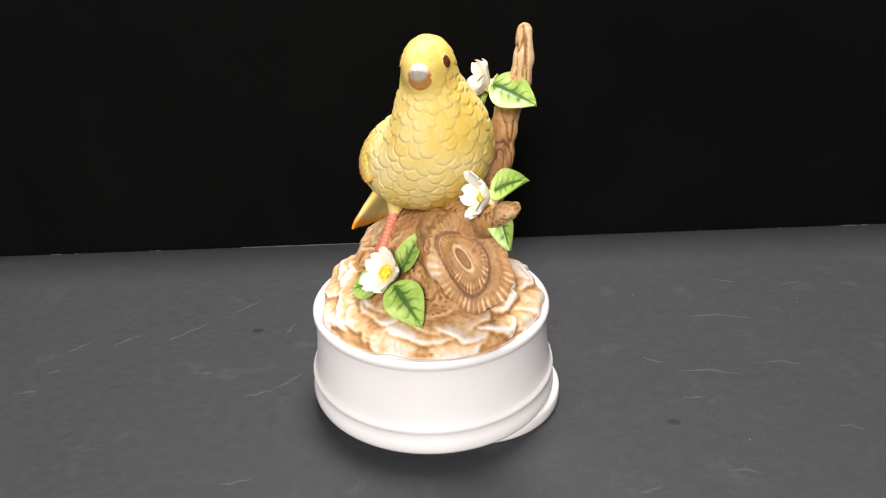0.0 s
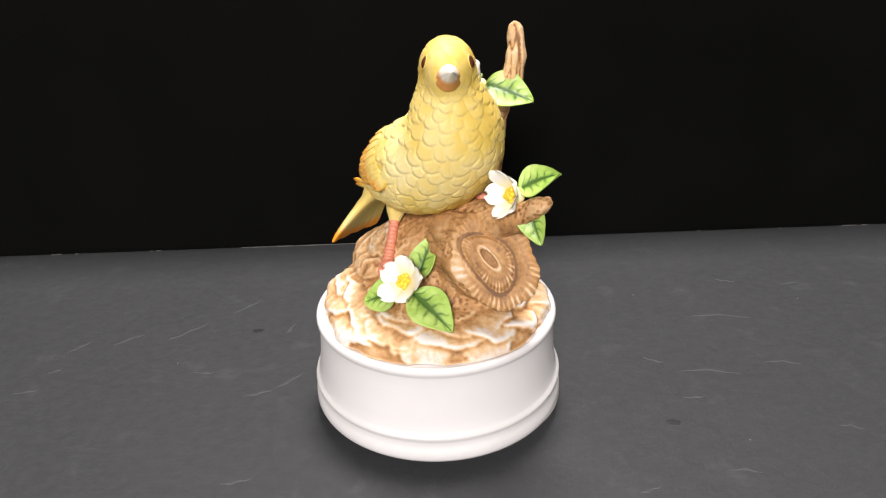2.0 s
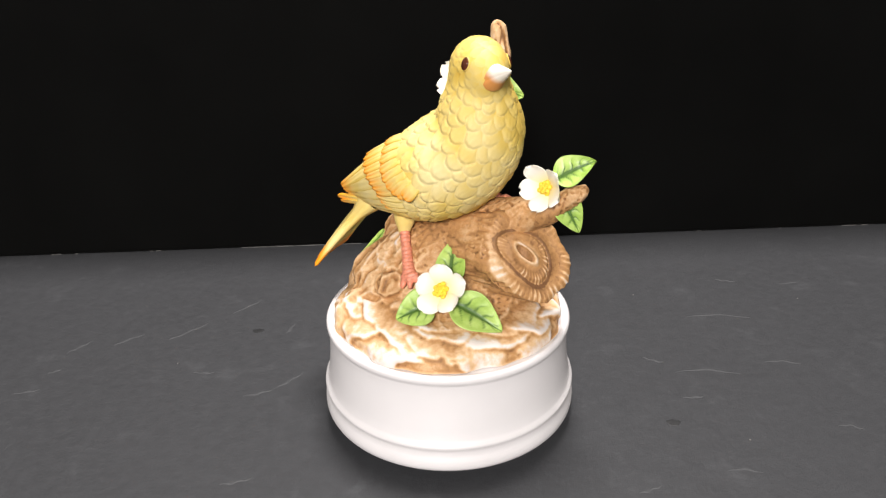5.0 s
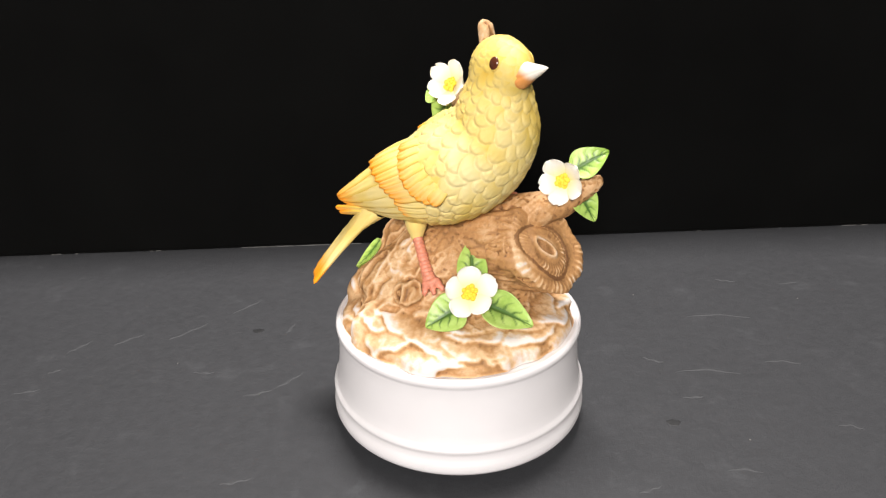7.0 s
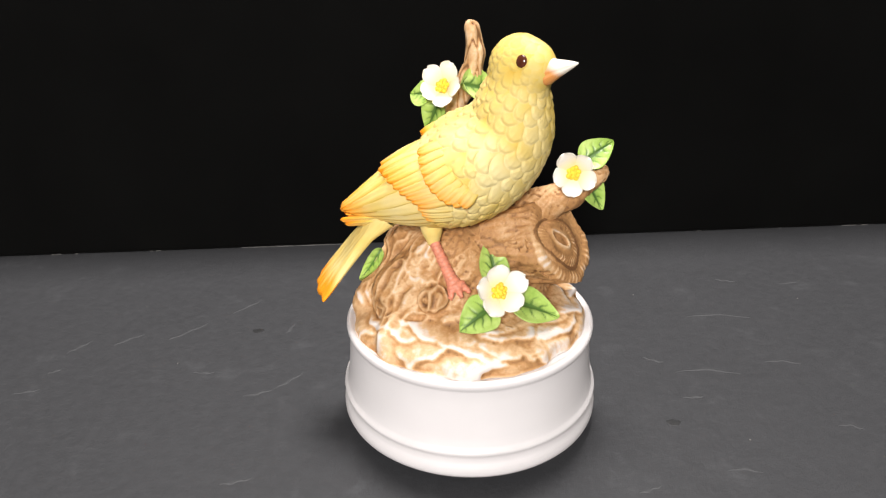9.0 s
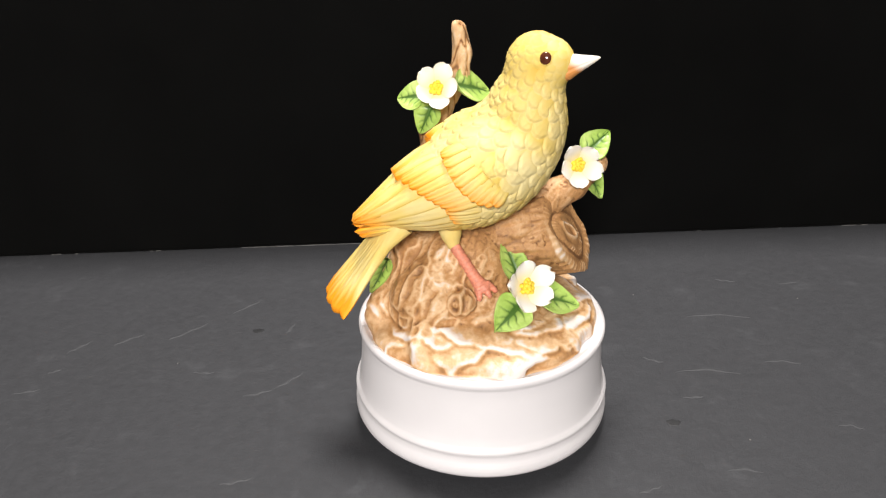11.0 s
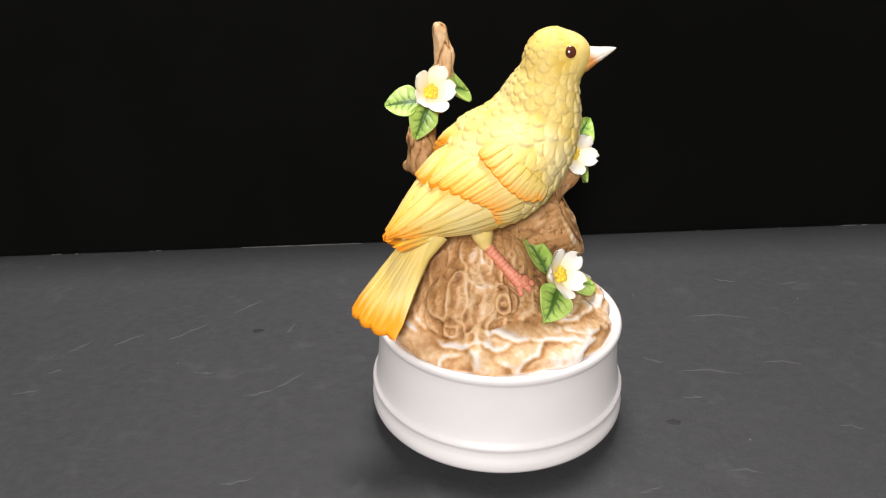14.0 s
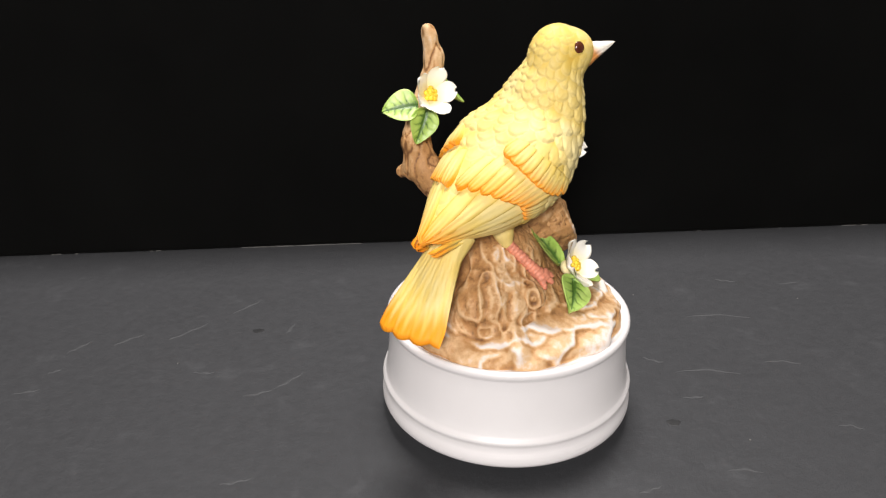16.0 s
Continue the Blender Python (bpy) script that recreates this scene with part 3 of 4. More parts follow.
def bird_field(p):
    q = p - BIRD_O
    s, lat, z = q @ REAR, q @ SIDE, q[..., 2]
    d = None
    for c in SPINE:
        e = np.sqrt((s - c[0]) ** 2 + ((lat - c[1]) / c[4]) ** 2 + (z - c[2]) ** 2) - c[3]
        d = e if d is None else np.minimum(d, e)
    cheek = np.cross(FACE, [0, 0, 1.0])
    p = p + 0.10 * ((p - HEAD_C) @ cheek)[..., None] * cheek
    head = round_cone(p, tuple(HEAD_C + np.array([0, 0, 0.4])), tuple(HEAD_C + FACE * 4.5 + np.array([0, 0, 0.3])), 9.3, 8.2)
    shoulder = np.sqrt((s + 3.0) ** 2 + ((lat - 7.0) / 1.05) ** 2 + (z - 97.0) ** 2) - 15.2
    d = soft_min(d, shoulder, 3.0)
    far_shoulder = np.sqrt((s + 2.0) ** 2 + ((lat + 6.5) / 1.05) ** 2 + (z - 98.2) ** 2) - 15.2
    d = soft_min(d, far_shoulder, 3.0)
    return soft_min(d, head, 4.0) + 0.35


def to_bird(p, out=0.0):
    """Moves points onto the body's surface, then out by so many millimetres."""
    p = np.array(p, float)
    for k in range(4):
        e = 0.3
        d = bird_field(p)
        g = np.stack([bird_field(p + np.eye(3)[i] * e) - d for i in range(3)], -1)
        g = g / (np.linalg.norm(g, axis=-1, keepdims=True) + 1e-9)
        p = p - g * (d - (out if k == 3 else 0.0))[..., None] if k < 3 else p - g * d[..., None]
    return p + g * np.asarray(out)[..., None]


def plumage(v, n):
    """Overlapping rounded feathers that lie downwards and back: relief and nearness to each tip."""
    flow = 0.75 * REAR - np.array([0, 0, 0.66])
    order = v @ flow
    lie = flow - (n @ flow)[:, None] * n
    lie /= np.linalg.norm(lie, axis=1, keepdims=True) + 1e-9
    across = np.cross(n, lie)
    size = np.interp(v[:, 2], [104, 114, 122, 134], [5.9, 5.2, 4.2, 3.5])
    rng = np.random.default_rng(3)
    seeds = []
    for k in rng.permutation(len(v))[:9000]:
        if not seeds or (((v[seeds] - v[k]) ** 2).sum(1) > (0.70 * size[k]) ** 2).all():
            seeds.append(k)
    seeds = np.array(seeds)
    seeds = seeds[np.argsort(order[seeds])]
    relief, tip, done = np.full(len(v), 0.12), np.zeros(len(v)), np.zeros(len(v), bool)
    for k in seeds:
        sp = size[k] * rng.uniform(0.88, 1.15)
        near = np.flatnonzero((np.abs(v - v[k]) < 1.5 * sp).all(1) & ~done)
        near = near[n[near] @ n[k] > 0.35]
        d = v[near] - v[k]
        u, w = (d @ lie[k]) / sp, (d @ across[k]) / (0.66 * sp)
        end = 0.95 - 0.62 * np.abs(w) ** 2.4
        inside = (u < end) & (u > -0.9) & (np.abs(w) < 1)
        near, u, w, end = near[inside], u[inside], w[inside], end[inside]
        up = (0.30 + 0.70 * np.clip((u + 0.5) / 1.4, 0, 1)) * (1 - 0.34 * w * w) * (0.30 + 0.70 * (1 - step_up(u, end - 0.30, end)))
        relief[near] = up + 0.05 * np.cos(w * 13) * step_up(u, 0.1, 0.6)
        tip[near] = np.clip((u + 0.5) / (end + 0.5), 0, 1)
        done[near] = True
    return relief, tip


def bird():
    v, f = surface(bird_field, (-42, -40, 66), (38, 48, 146), 0.66)
    v = relax(v, f, 3)
    v, f = split(v, f)
    n = normals_of(v, f)
    relief, tip = plumage(v, n)
    relief = spread(relief, f, 1)
    rear = (v - BIRD_O) @ REAR
    crown = step_up(v[:, 2] + 0.5 * ((v - HEAD_C) @ FACE), 126, 138)
    depth = (1 - 0.25 * step_up(v[:, 2], 112, 124)) * (1 - 0.72 * crown) * (1 - 0.6 * step_up(rear, 10, 20))
    breast = step_up(n @ np.array([0.25, -0.95, -0.1]), 0.45, 0.9) * (1 - step_up(v[:, 2], 114, 122))
    h = 1.35 * depth * (relief - 0.42) * (1 - 0.45 * breast)
    # smooth face round the beak and the eyes
    front = (v - HEAD_C) @ FACE
    h = h * (1 - 0.7 * step_up(front, 5, 9) * step_up(v[:, 2], 120, 126))
    # last term puts shade between the feathers into the tint: deeper yellow hollows
    tint = 0.42 - 0.22 * tip + 0.10 * crown + 0.18 * lumps(v, 12, 4.0, 2) + 0.10 * (1 - step_up(relief, 0.15, 0.4))
    flank = np.exp(-(((v - bird_point(-8, 20, 98)) / 11) ** 2).sum(1))
    tint -= 0.16 * flank
    return part("bird", mesh_of("bird", v + n * h[:, None], f, tint=tint, orange=0.9 * step_up(rear, 35, 42)), FEATHER, figurine, "yellow canary with carved overlapping feathers")


def feather(root, tip, width, lift, hand, orange_from, keep=None):
    """One carved feather laid on the body: vertices, faces, tint and orange."""
    root, tip = np.array(root, float), np.array(tip, float)
    nu, nv = 18, 17
    axis = tip - root
    length = np.linalg.norm(axis)
    axis /= length
    mid = to_bird(((root + tip) / 2)[None])[0]
    g = np.array([bird_field(mid + np.eye(3)[i] * 0.3) - bird_field(mid) for i in range(3)]).ravel()
    g /= np.linalg.norm(g)
    across = np.cross(g, axis)
    across /= np.linalg.norm(across)
    us, vs = np.linspace(0, 1, nu), np.linspace(-1, 1, nv)
    pts, out, tint, orange = [], [], [], []
    for u in us:
        w = width * (0.72 + 0.28 * math.sin(math.pi * min(u, 0.7) / 1.4)) * math.sqrt(max(0.0, 1 - max(0, (u - 0.62) / 0.38) ** 2.4))
        for t in vs:
            pts.append(root + axis * length * u + across * t * max(w, 0.05) / 2)
            edge = abs(t) > 0.97 or u > 0.985 or u < 0.01
            ridge = 0.9 - 0.55 * abs(t) ** 2.2 + 0.26 * math.cos(11 * t) * min(1, 2.2 * u)
            out.append(lift * (-0.2 + 1.2 * u ** 0.6) + ridge * 0.42 * min(1, 2.5 * u) + 0.34 * t * hand - (max(1.6, lift + 0.5) if edge else 0.0))
            tint.append(0.24 + 0.35 * abs(t) ** 3)
            orange.append(min(1.0, max(0.0, (u - orange_from) / (0.96 - orange_from))) ** 1.35 * (0.85 + 0.3 * abs(t) - 0.3 * math.cos(11 * t)))
    pts = to_bird(np.array(pts), np.array(out)) if keep is None else np.array(pts) + keep * np.array(out)[:, None]
    faces = [(i * nv + k, (i + 1) * nv + k, (i + 1) * nv + k + 1, i * nv + k + 1) for i in range(nu - 1) for k in range(nv - 1)]
    return pts, faces, tint, orange


def curve(points, t):
    """A point on a smooth curve through three points."""
    a, b, c = (np.array(p, float) for p in points)
    l0, l1, l2 = 2 * (t - 0.5) * (t - 1), -4 * t * (t - 1), 2 * t * (t - 0.5)
    return a * l0 + b * l1 + c * l2


def wing(mirror):
    """A folded wing: long flight feathers under two fans of coverts and the small alula."""
    def at(s, lat, z):
        return bird_point(s, lat * mirror, z)

    primaries = []
    for k in range(7):
        t = k / 6
        tip = curve([(42, 5.0, 77), (44.5, 3.2, 79.0), (45.0, 1.2, 80.4)], t) + np.array([0, 0.5 - 0.6 * t, 0])
        root = curve([(6, 18, 80), (9, 17, 89), (14, 8, 99)], t)
        primaries.append(feather(at(*root), at(*(tip - np.array([5 * (1 - t), 0, 0]))), 5.8, 0.5 + 0.3 * t, mirror, 0.56))
    coverts = []
    for k in range(8):
        t = k / 7
        tip = curve([(15.0, 18.5, 88.6), (22, 13.5, 91.6), (29, 2.5, 94.5)], t)
        root = curve([(-1, 21, 93.5), (4, 17, 99.5), (14, 6, 103)], t)
        coverts.append(feather(at(*root), at(*tip), 5.4, 1.5 + 0.4 * t, mirror, 0.40))
    shoulder = []
    for k in range(9):
        t = k / 8
        tip = curve([(0.0, 20.2, 91.0), (8.4, 17.0, 93.6), (13.2, 10.4, 102.5)], t)
        root = curve([(-6.5, 20, 97.5), (-4, 17.5, 102.5), (-1, 13, 107)], t)
        root = root + 0.34 * (tip - root)
        shoulder.append(feather(at(*root), at(*tip), 5.0, 2.2 + 0.3 * t, mirror, 0.36))
    alula = []
    for k in range(3):
        tip = (12.5 + 1.2 * k, 18.5, 83.0 + 2.2 * k)
        root = (2.0, 20, 82.5 + 3 * k)
        alula.append(feather(at(*root), at(*tip), 4.2, 0.9 + 0.2 * k, mirror, 0.6))
    under = [feather(at(25, 7.5, 78.5 - 1.2 * k), at(43.5 - 1.5 * k, 4.2, 76.6 - 1.6 * k), 4.4, 0.4, mirror, 0.45, SIDE * mirror) for k in range(2)]
    w = None
    for p, f, t, o in under + primaries + alula + coverts + shoulder:
        mesh = mesh_of("feather", p, f, tint=t, orange=np.clip(o, 0, 1))
        if w is None:
            w = part("wing", mesh, FEATHER, figurine, "folded yellow wing with orange-tipped feathers")
        else:
            part("feather", mesh, FEATHER, w)


def wings():
    for mirror in (1, -1):
        wing(mirror)


def tail():
    """A fanned tail of seven flat feathers that hangs over the base's edge."""
    verts, faces, tint, orange = [], [], [], []
    root_c, end_l, end_r = bird_point(28, 0.6, 78.0), np.array([-18.0, 54.3, 50.6]), np.array([-36.8, 40.4, 50.4])
    mid = (end_l + end_r) / 2
    axis = mid - root_c
    axis = axis / np.linalg.norm(axis)
    wide = (end_r - end_l) / np.linalg.norm(end_r - end_l)
    face = np.cross(wide, axis)
    face = face / np.linalg.norm(face)
    if face[2] < 0:
        face = -face
    nu, nv = 40, 57
    for layer in (1, -1):
        base = len(verts)
        for i in range(nu):
            u = i / (nu - 1)
            for k in range(nv):
                t = 2 * k / (nv - 1) - 1
                half = np.interp(u, [0, 0.22, 0.5, 0.85, 1], [7.5, 6.8, 9.2, 12.5, 12.8])
                scallop = 0.035 * abs(math.sin(3.5 * math.pi * (t + 1) / 2))
                reach = np.linalg.norm(mid - root_c) * (u * (1.0 + 0.05 * (1 - t * t) + scallop))
                rib = 0.20 * abs(math.sin(3.5 * math.pi * (t + 1) / 2)) + 0.07 * math.sin(33 * t + 14 * u) + 0.05 * math.sin(47 * t - 22 * u)
                thick = np.interp(u, [0, 0.25, 1], [5.5, 2.8, 1.2]) * math.sqrt(max(0.0, 1 - t * t)) ** 0.5
                if i == nu - 1:
                    thick *= 0.25
                    rib *= 0.3
                arch = -1.6 * t * t * u
                bow = 0.4 * math.sin(math.pi * u)
                p = root_c + axis * reach + wide * t * half + face * (layer * thick + (rib if layer > 0 and abs(t) < 0.97 else 0) + arch + bow)
                verts.append(p)
                tint.append(0.24 + 0.20 * (0.5 + 0.5 * math.sin(21 * t + 5 * u)) * u)
                orange.append(float(step_up(np.array(u + 0.05 * math.sin(23 * t) + 0.09 * t * t), 0.70, 0.95)) * 0.98)
        for i in range(nu - 1):
            for k in range(nv - 1):
                q = (base + i * nv + k, base + (i + 1) * nv + k, base + (i + 1) * nv + k + 1, base + i * nv + k + 1)
                faces.append(q if layer > 0 else q[::-1])
    n1 = nu * nv
    for k in range(nv - 1):
        a = (nu - 1) * nv + k
        faces.append((a, n1 + a, n1 + a + 1, a + 1))
    for i in range(nu - 1):
        for k in (0, nv - 1):
            a, b = i * nv + k, (i + 1) * nv + k
            faces.append((a, n1 + a, n1 + b, b))
    part("tail", mesh_of("tail", np.array(verts), faces, tint=tint, orange=orange), FEATHER, bird_body, "fanned yellow tail with an orange end")


def beak():
    base, tip = np.array([0.5, -28.0, 131.2]), np.array([-0.6, -38.9, 134.0])
    axis = tip - base
    length = np.linalg.norm(axis)
    axis /= length
    side = np.cross(axis, [0, 0, 1.0])
    side /= np.linalg.norm(side)
    upward = np.cross(side, axis)
    verts, edge = [], []
    nu, na = 26, 48
    for i in range(nu):
        u = i / (nu - 1)
        r = (1 - u) ** 0.86 * (1 - 0.12 * math.sin(math.pi * u)) + 0.03 * (1 - u * u)
        for k in range(na):
            a = 2 * math.pi * k / na
            c, s = math.cos(a), math.sin(a)
            gape = 0.12 * math.exp(-(((s + 0.18) / 0.10) ** 2)) * (1 - u)
            drop = 1.1 * (1 - u) * (-1)
            p = base + axis * (length * u - (2.0 if i == 0 else 0)) + side * c * 4.2 * (r - gape * abs(c)) + upward * (s * (4.8 if s > 0 else 4.1) * r + drop)
            verts.append(p)
            edge.append(float(np.clip(1 - (u - 0.06 - 0.30 * (1 - s) / 2) / 0.22, 0, 1)) * (0.60 + 0.40 * (1 - max(0, s))))
    verts.append(tip)
    edge.append(0.0)
    faces = [(i * na + k, i * na + (k + 1) % na, (i + 1) * na + (k + 1) % na, (i + 1) * na + k) for i in range(nu - 1) for k in range(na)]
    part("beak", mesh_of("beak", np.array(verts), faces, edge=edge), BEAK, bird_body, "cream beak with orange edges at its root")


def frame_of(normal, hint=(0, 0, 1)):
    n = np.array(normal, float)
    n /= np.linalg.norm(n)
    x = np.cross(np.array(hint, float), n)
    x /= np.linalg.norm(x)
    return np.stack([x, np.cross(n, x), n], 1)


def eyes():
    for place in ((-5.6, -22.2, 134.0), (9.0, -25.6, 134.1)):
        p = to_bird(np.array([place]))[0]
        g = np.array([bird_field(p + np.eye(3)[i] * 0.3) - bird_field(p) for i in range(3)])
        v, f = ball(p - g / np.linalg.norm(g) * 0.15, (1.95, 2.1, 1.0), frame_of(g))
        part("eye", mesh_of("eye", v, f), EYE, bird_body, "glossy dark brown eye")
        rim = frame_of(g)
        rv, rf = [], []
        for k in range(40):
            a = 2 * math.pi * k / 40
            for j in range(8):
                b = 2 * math.pi * j / 8
                rv.append(p + rim @ np.array([(1.98 + 0.18 * math.cos(b)) * math.cos(a), (2.12 + 0.18 * math.cos(b)) * math.sin(a), 0.2 * math.sin(b)]))
        for k in range(40):
            for j in range(8):
                rf.append((k * 8 + j, ((k + 1) % 40) * 8 + j, ((k + 1) % 40) * 8 + (j + 1) % 8, k * 8 + (j + 1) % 8))
        part("eyelid", mesh_of("eyelid", np.array(rv), rf, tint=np.full(len(rv), 0.4), orange=np.zeros(len(rv))), FEATHER, bird_body)


def legs():
    """Pink scaled legs with three front toes each, under yellow thighs."""
    for thigh, ankle, foot, toes in (
            ((-12.0, 8.5, 79), (-13.9, 6.4, 70.8), (-18.3, -3.6, 59.2), ((-20.6, -8.4, 55.6), (-17.6, -9.8, 56.4), (-22.0, -5.2, 54.6))),
            ((13.5, -3.5, 88), (15.5, -5.5, 83.5), (17.6, -8.6, 79.8), ((19.5, -14.0, 80.6), (16.6, -14.5, 79.6), (21.6, -11.5, 80.0)))):
        v, f = surface(lambda p: chain(p, [(*thigh, 5.5), (*(np.array(thigh) * 0.45 + np.array(ankle) * 0.55), 3.5), (*ankle, 2.4)]), tuple(np.minimum(thigh, ankle) - 7), tuple(np.maximum(thigh, ankle) + 7), 0.6)
        v = relax(v, f, 2)
        part("thigh", mesh_of("thigh", v, f, tint=np.full(len(v), 0.22), orange=np.zeros(len(v))), FEATHER, bird_body, "pale yellow feathered thigh")

        def field(p):
            d = chain(p, [(*ankle, 1.9), (*((np.array(ankle) + np.array(foot)) / 2), 1.7), (*foot, 2.2)], 1.0)
            for t in toes:
                mid = (np.array(foot) * 0.45 + np.array(t) * 0.55) + np.array([0, 0, 0.7])
                d = soft_min(d, chain(p, [(*foot, 1.5), (*mid, 1.35), (*t, 0.9)], 0.8), 0.9)
            return d

        pts = np.array([ankle, foot, *toes])
        v, f = surface(field, tuple(pts.min(0) - 4), tuple(pts.max(0) + 4), 0.42)
        v = relax(v, f, 1)
        n = normals_of(v, f)
        way = np.array(ankle) - np.array(foot)
        scales = np.abs(np.sin((v @ (way / np.linalg.norm(way))) * 2.1 + 0.8 * lumps(v, 3, 2.0, 1)))
        part("leg", mesh_of("leg", v + n * (0.28 * scales - 0.1)[:, None], f), LEG, bird_body, "pink scaled leg and toes")


# ---- leaves and flowers ----


def on_stump(place, out):
    """The nearest point of the stump's surface, raised a little."""
    p = np.array([place], float)
    for _ in range(5):
        d = stump_field(p)
        g = np.stack([stump_field(p + np.eye(3)[i] * 0.3) - d for i in range(3)], -1)
        g = g / np.linalg.norm(g)
        p = p - g * d[:, None]
    return (p + g * out)[0]



def leaf(base, tip, width, normal, curl=0.8, cup=1.0, parent=None):
    """A thick pointed leaf with a pressed midrib and side veins."""
    base, tip = np.array(base, float), np.array(tip, float)
    axis = tip - base
    length = np.linalg.norm(axis)
    axis /= length
    nrm = np.array(normal, float)
    nrm = nrm - (nrm @ axis) * axis
    nrm /= np.linalg.norm(nrm)
    across = np.cross(nrm, axis)
    nu, nv = 36, 29
    verts, vein, faces = [], [], []
    for layer in (1, -1):
        for i in range(nu):
            u = i / (nu - 1)
            half = width / 2 * (math.sin(math.pi * min(1, u ** 0.72)) ** 0.75 * (1 - 0.15 * u) + 0.02) * (1 + 0.02 * math.sin(u * 9 + base[1]))
            for k in range(nv):
                t = 2 * k / (nv - 1) - 1
                phase = (u * 5.0 - abs(t) * 1.0 + 0.12 * math.sin(7 * t + 9 * u + base[0])) % 1.0
                side = math.exp(-((min(phase, 1 - phase)) / 0.10) ** 2) * (1 - math.exp(-(abs(t) / 0.15) ** 2)) * (1 - abs(t) ** 4)
                rib = math.exp(-(t / 0.10) ** 2) * (1 - 0.4 * u)
                press = 0.55 * rib + 0.28 * side
                thick = 0.55 * math.sqrt(max(0.0, 1 - t * t)) + 0.15
                z = cup * 2.1 * t * t * (1 - 0.4 * u) - curl * 2.2 * u * u + curl * 1.2 * math.sin(math.pi * u) + layer * thick - (press if layer > 0 else 0)
                verts.append(base + axis * length * u + across * half * t + nrm * z)
                vein.append(min(1.0, 0.75 * rib + 0.55 * side * (1 - 0.5 * abs(t)) + 0.55 * math.exp(-(t / 0.45) ** 2) * (1 - 0.75 * u)) if layer > 0 else 0.25)
    n1 = nu * nv
    for i in range(nu - 1):
        for k in range(nv - 1):
            q = (i * nv + k, (i + 1) * nv + k, (i + 1) * nv + k + 1, i * nv + k + 1)
            faces.append(q)
            faces.append(tuple(n1 + x for x in q[::-1]))
        for k in (0, nv - 1):
            a, b = i * nv + k, (i + 1) * nv + k
            faces.append((a, n1 + a, n1 + b, b))
    for i in (0, nu - 1):
        for k in range(nv - 1):
            a = i * nv + k
            faces.append((a, n1 + a, n1 + a + 1, a + 1))
    return part("leaf", mesh_of("leaf", np.array(verts), faces, vein=vein), LEAF, parent or figurine, "green porcelain leaf with dark painted veins")


def flower(centre, normal, radius, phase, cup=0.55):
    """Five cupped white petals round a cluster of yellow stamens."""
    f3 = frame_of(normal)
    centre = np.array(centre, float)
    calyx_v, calyx_f = ball(centre - f3[:, 2] * 1.6, (2.8, 2.8, 2.2), f3, 20)
    head = part("flower", mesh_of("flower", calyx_v, calyx_f, throat=np.full(len(calyx_v), 0.55)), PETAL, figurine, "white five-petalled blossom with a yellow heart")
    nu, nv = 16, 13
    for p in range(5):
        a0 = radians(phase + 72 * p)
        grow = 1 + 0.07 * math.sin(p * 2.3 + phase)
        tilt = cup * (1 + 0.18 * math.sin(p * 1.7 + phase))
        verts, throat, faces = [], [], []
        for layer in (1, -1):
            for i in range(nu):
                u = i / (nu - 1)
                half = radius * 0.47 * (0.30 + 0.70 * math.sin(math.pi * min(1, 0.06 + u * 0.60))) * math.sqrt(max(0.06, 1 - max(0, (u - 0.58) / 0.42) ** 2.0)) + 0.03
                for k in range(nv):
                    t = 2 * k / (nv - 1) - 1
                    rho = radius * grow * (0.10 + 0.90 * u) * math.cos(0.15)
                    out_z = radius * tilt * (u ** 1.25) * 0.75 + 0.22 * radius * t * t * u - 0.10 * radius * max(0, u - 0.75) * 4 * tilt
                    thick = (0.55 + 0.25 * u) * math.sqrt(max(0.0, 1 - t * t)) * (1 if u < 0.99 else 0.4) + 0.1
                    lx, ly = rho, half * t
                    q = np.array([lx * math.cos(a0) - ly * math.sin(a0), lx * math.sin(a0) + ly * math.cos(a0), out_z + layer * thick * 0.8 + 0.12 * (p % 2)])
                    verts.append(centre + f3 @ q)
                    throat.append(float(np.clip(0.95 - u * 1.4, 0, 1)) ** 1.1 * 0.9 if layer > 0 else 0.05)
        n1 = nu * nv
        for i in range(nu - 1):
            for k in range(nv - 1):
                q = (i * nv + k, (i + 1) * nv + k, (i + 1) * nv + k + 1, i * nv + k + 1)
                faces.append(q)
                faces.append(tuple(n1 + x for x in q[::-1]))
            for k in (0, nv - 1):
                a, b = i * nv + k, (i + 1) * nv + k
                faces.append((a, n1 + a, n1 + b, b))
        for k in range(nv - 1):
            a = (nu - 1) * nv + k
            faces.append((a, n1 + a, n1 + a + 1, a + 1))
        part("petal", mesh_of("petal", np.array(verts), faces, throat=throat), PETAL, head)
    rng = random.Random(int(phase))
    for k in range(13):
        a, r = k * 2.4, 0.26 * radius * math.sqrt(k / 12)
        q = centre + f3 @ np.array([r * math.cos(a), r * math.sin(a), radius * 0.28 + rng.uniform(-0.2, 0.5) - 0.05 * k])
        v, f = ball(q, (1.0, 1.0, 1.0), f3, 12)
        part("stamen", mesh_of("stamen", v, f), STAMEN, head, "yellow stamen")


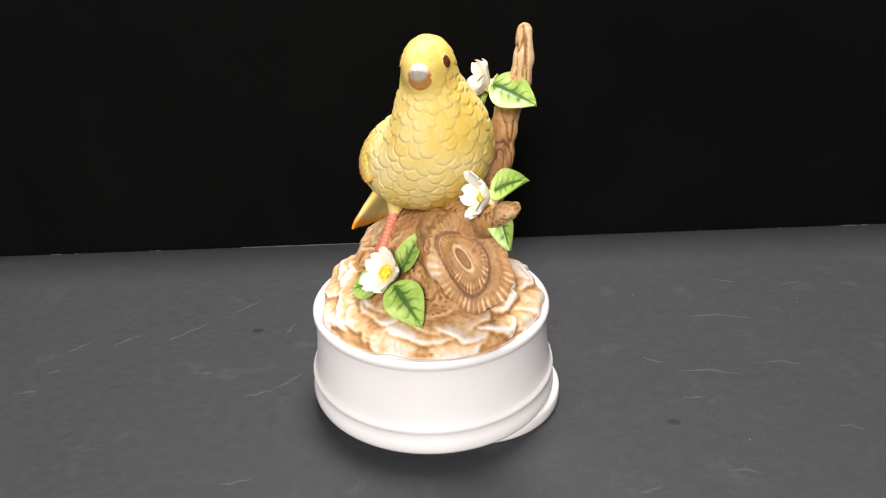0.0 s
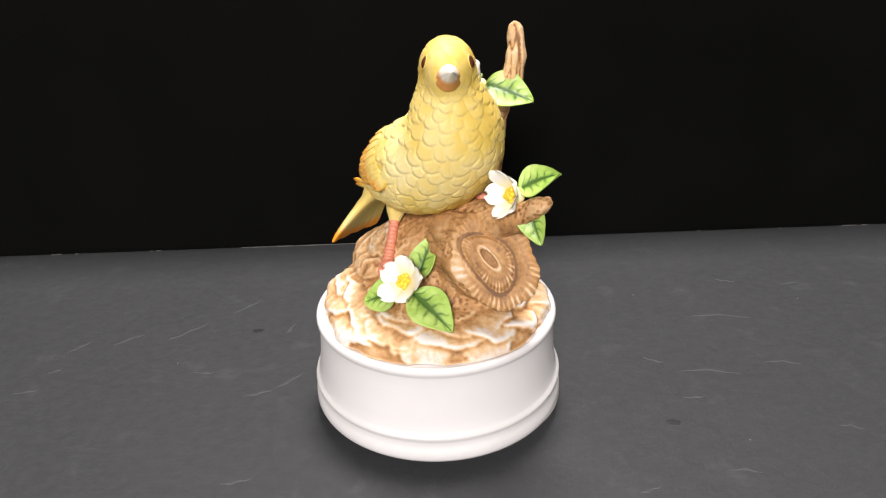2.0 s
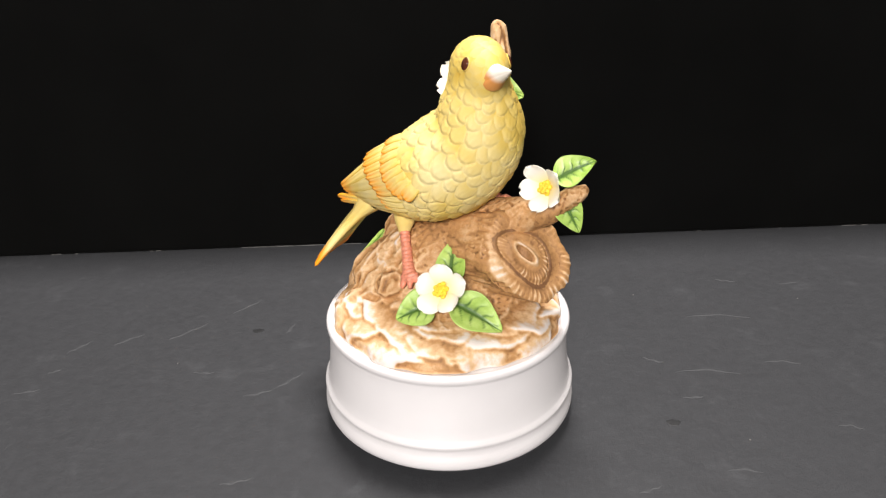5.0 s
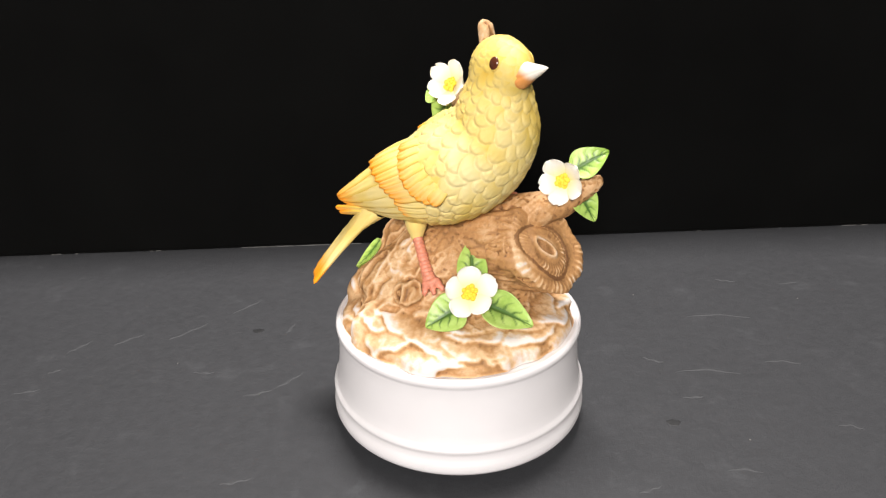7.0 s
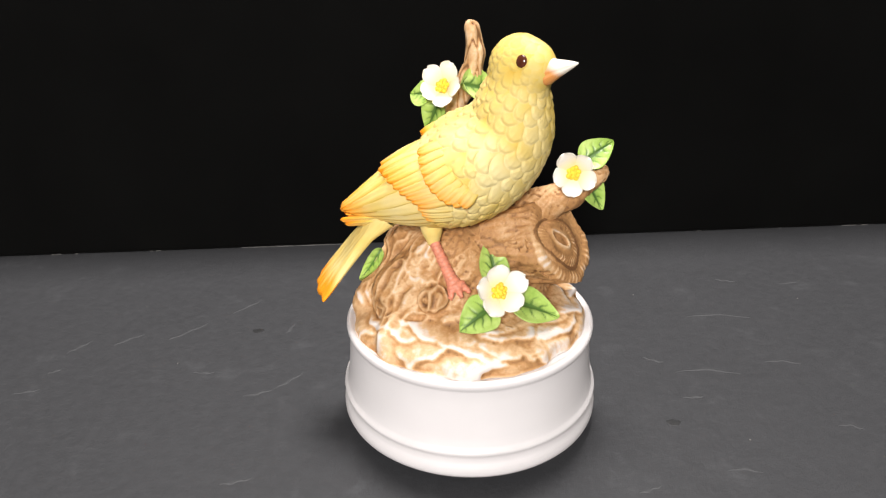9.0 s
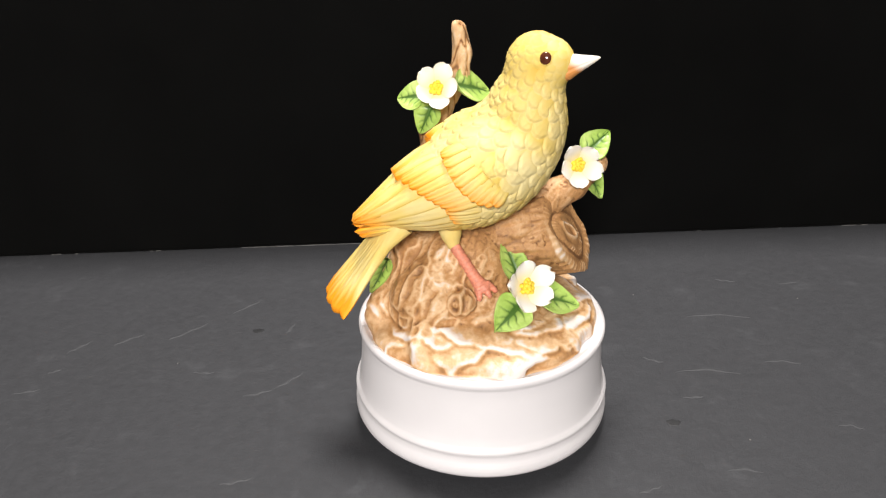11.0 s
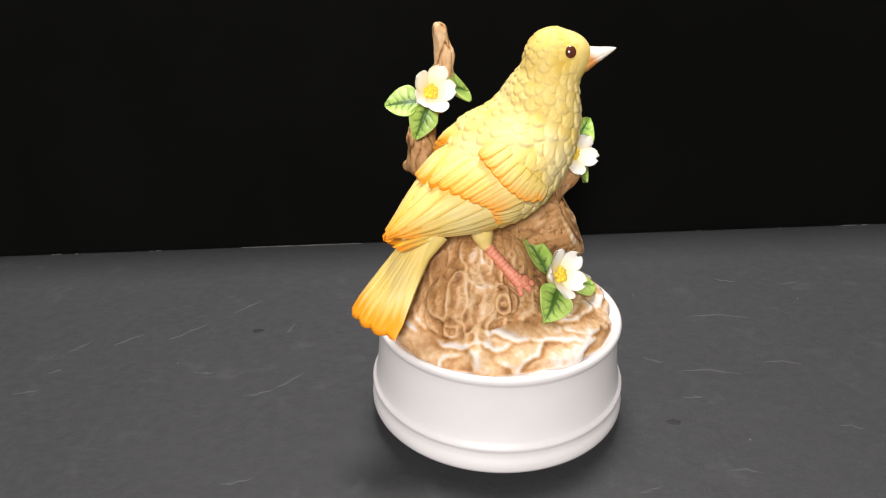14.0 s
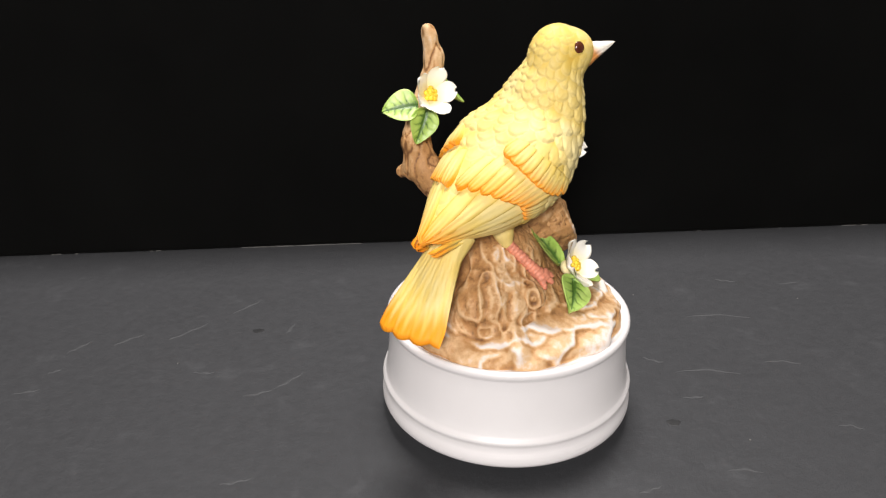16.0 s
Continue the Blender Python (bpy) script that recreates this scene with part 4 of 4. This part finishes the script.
def sprays():
    # on the mound
    flower((-14.0, -19.4, 56.8), (-0.60, -0.60, 0.53), 9.0, 20, 0.72)
    leaf((-11.8, -21.5, 52.6), (-1.3, -37.5, 45.4), 15.5, (-0.25, -0.45, 0.85), 0.5, 1.0)
    leaf((-9.8, -17.0, 55.5), (-1.7, -8.6, 69.4), 11.5, (-0.62, -0.62, 0.48), 0.4, 1.0)
    leaf((-16.5, -19.0, 52.4), (-29.2, -12.7, 47.2), 14.5, (-0.55, -0.45, 0.75), 0.6, 1.0)
    # on the side branch
    flower((21.5, -31.2, 91.0), (-0.91, -0.36, 0.22), 7.9, 50, 1.02)
    leaf((24.0, -32.6, 93.5), (33.0, -41.0, 101.0), 11.5, (-0.45, -0.55, 0.7), 0.5, 1.1)
    leaf((25.2, -33.2, 88.5), (28.6, -40.2, 75.9), 10.0, (-0.45, -0.85, 0.1), 0.4, 1.1)
    # on the upright branch
    flower((22.2, 22.3, 116.0), (-0.86, -0.26, 0.43), 8.2, 64, 0.92)
    leaf((23.0, 26.0, 112.5), (25.2, 39.0, 111.2), 13.0, (-0.72, 0.1, 0.62), 0.5, 1.0)
    leaf((21.5, 23.0, 112.0), (19.5, 28.4, 99.4), 11.0, (-0.9, -0.05, 0.25), 0.4, 1.0)
    leaf((24.2, 16.2, 117.0), (39.4, 6.2, 112.2), 15.0, (-0.4, -0.6, 0.68), 0.5, 1.0)
    # low at the back
    leaf(on_stump((-7.0, 31.0, 58.0), 0.3), on_stump((-17.5, 36.5, 48.5), 0.6), 9.0, (-0.75, 0.35, 0.55), -0.3, 0.4)


foot_plate()
music_base()
stump()
sawn_face()
branch()
bird_body = bird()
wings()
tail()
beak()
eyes()
legs()
sprays()


def motions():
    """The figurine turns evenly about the axis of its movement."""
    rows = []
    for k in range(0, 33):
        t = k * 0.5
        a = 6.78 * t + 0.0096 * t * t
        rows.append((t, Matrix.Rotation(radians(a), 4, "Z") @ pose(-0.01712, -0.00652, 0.007)))
    walk(figurine, rows)


motions()
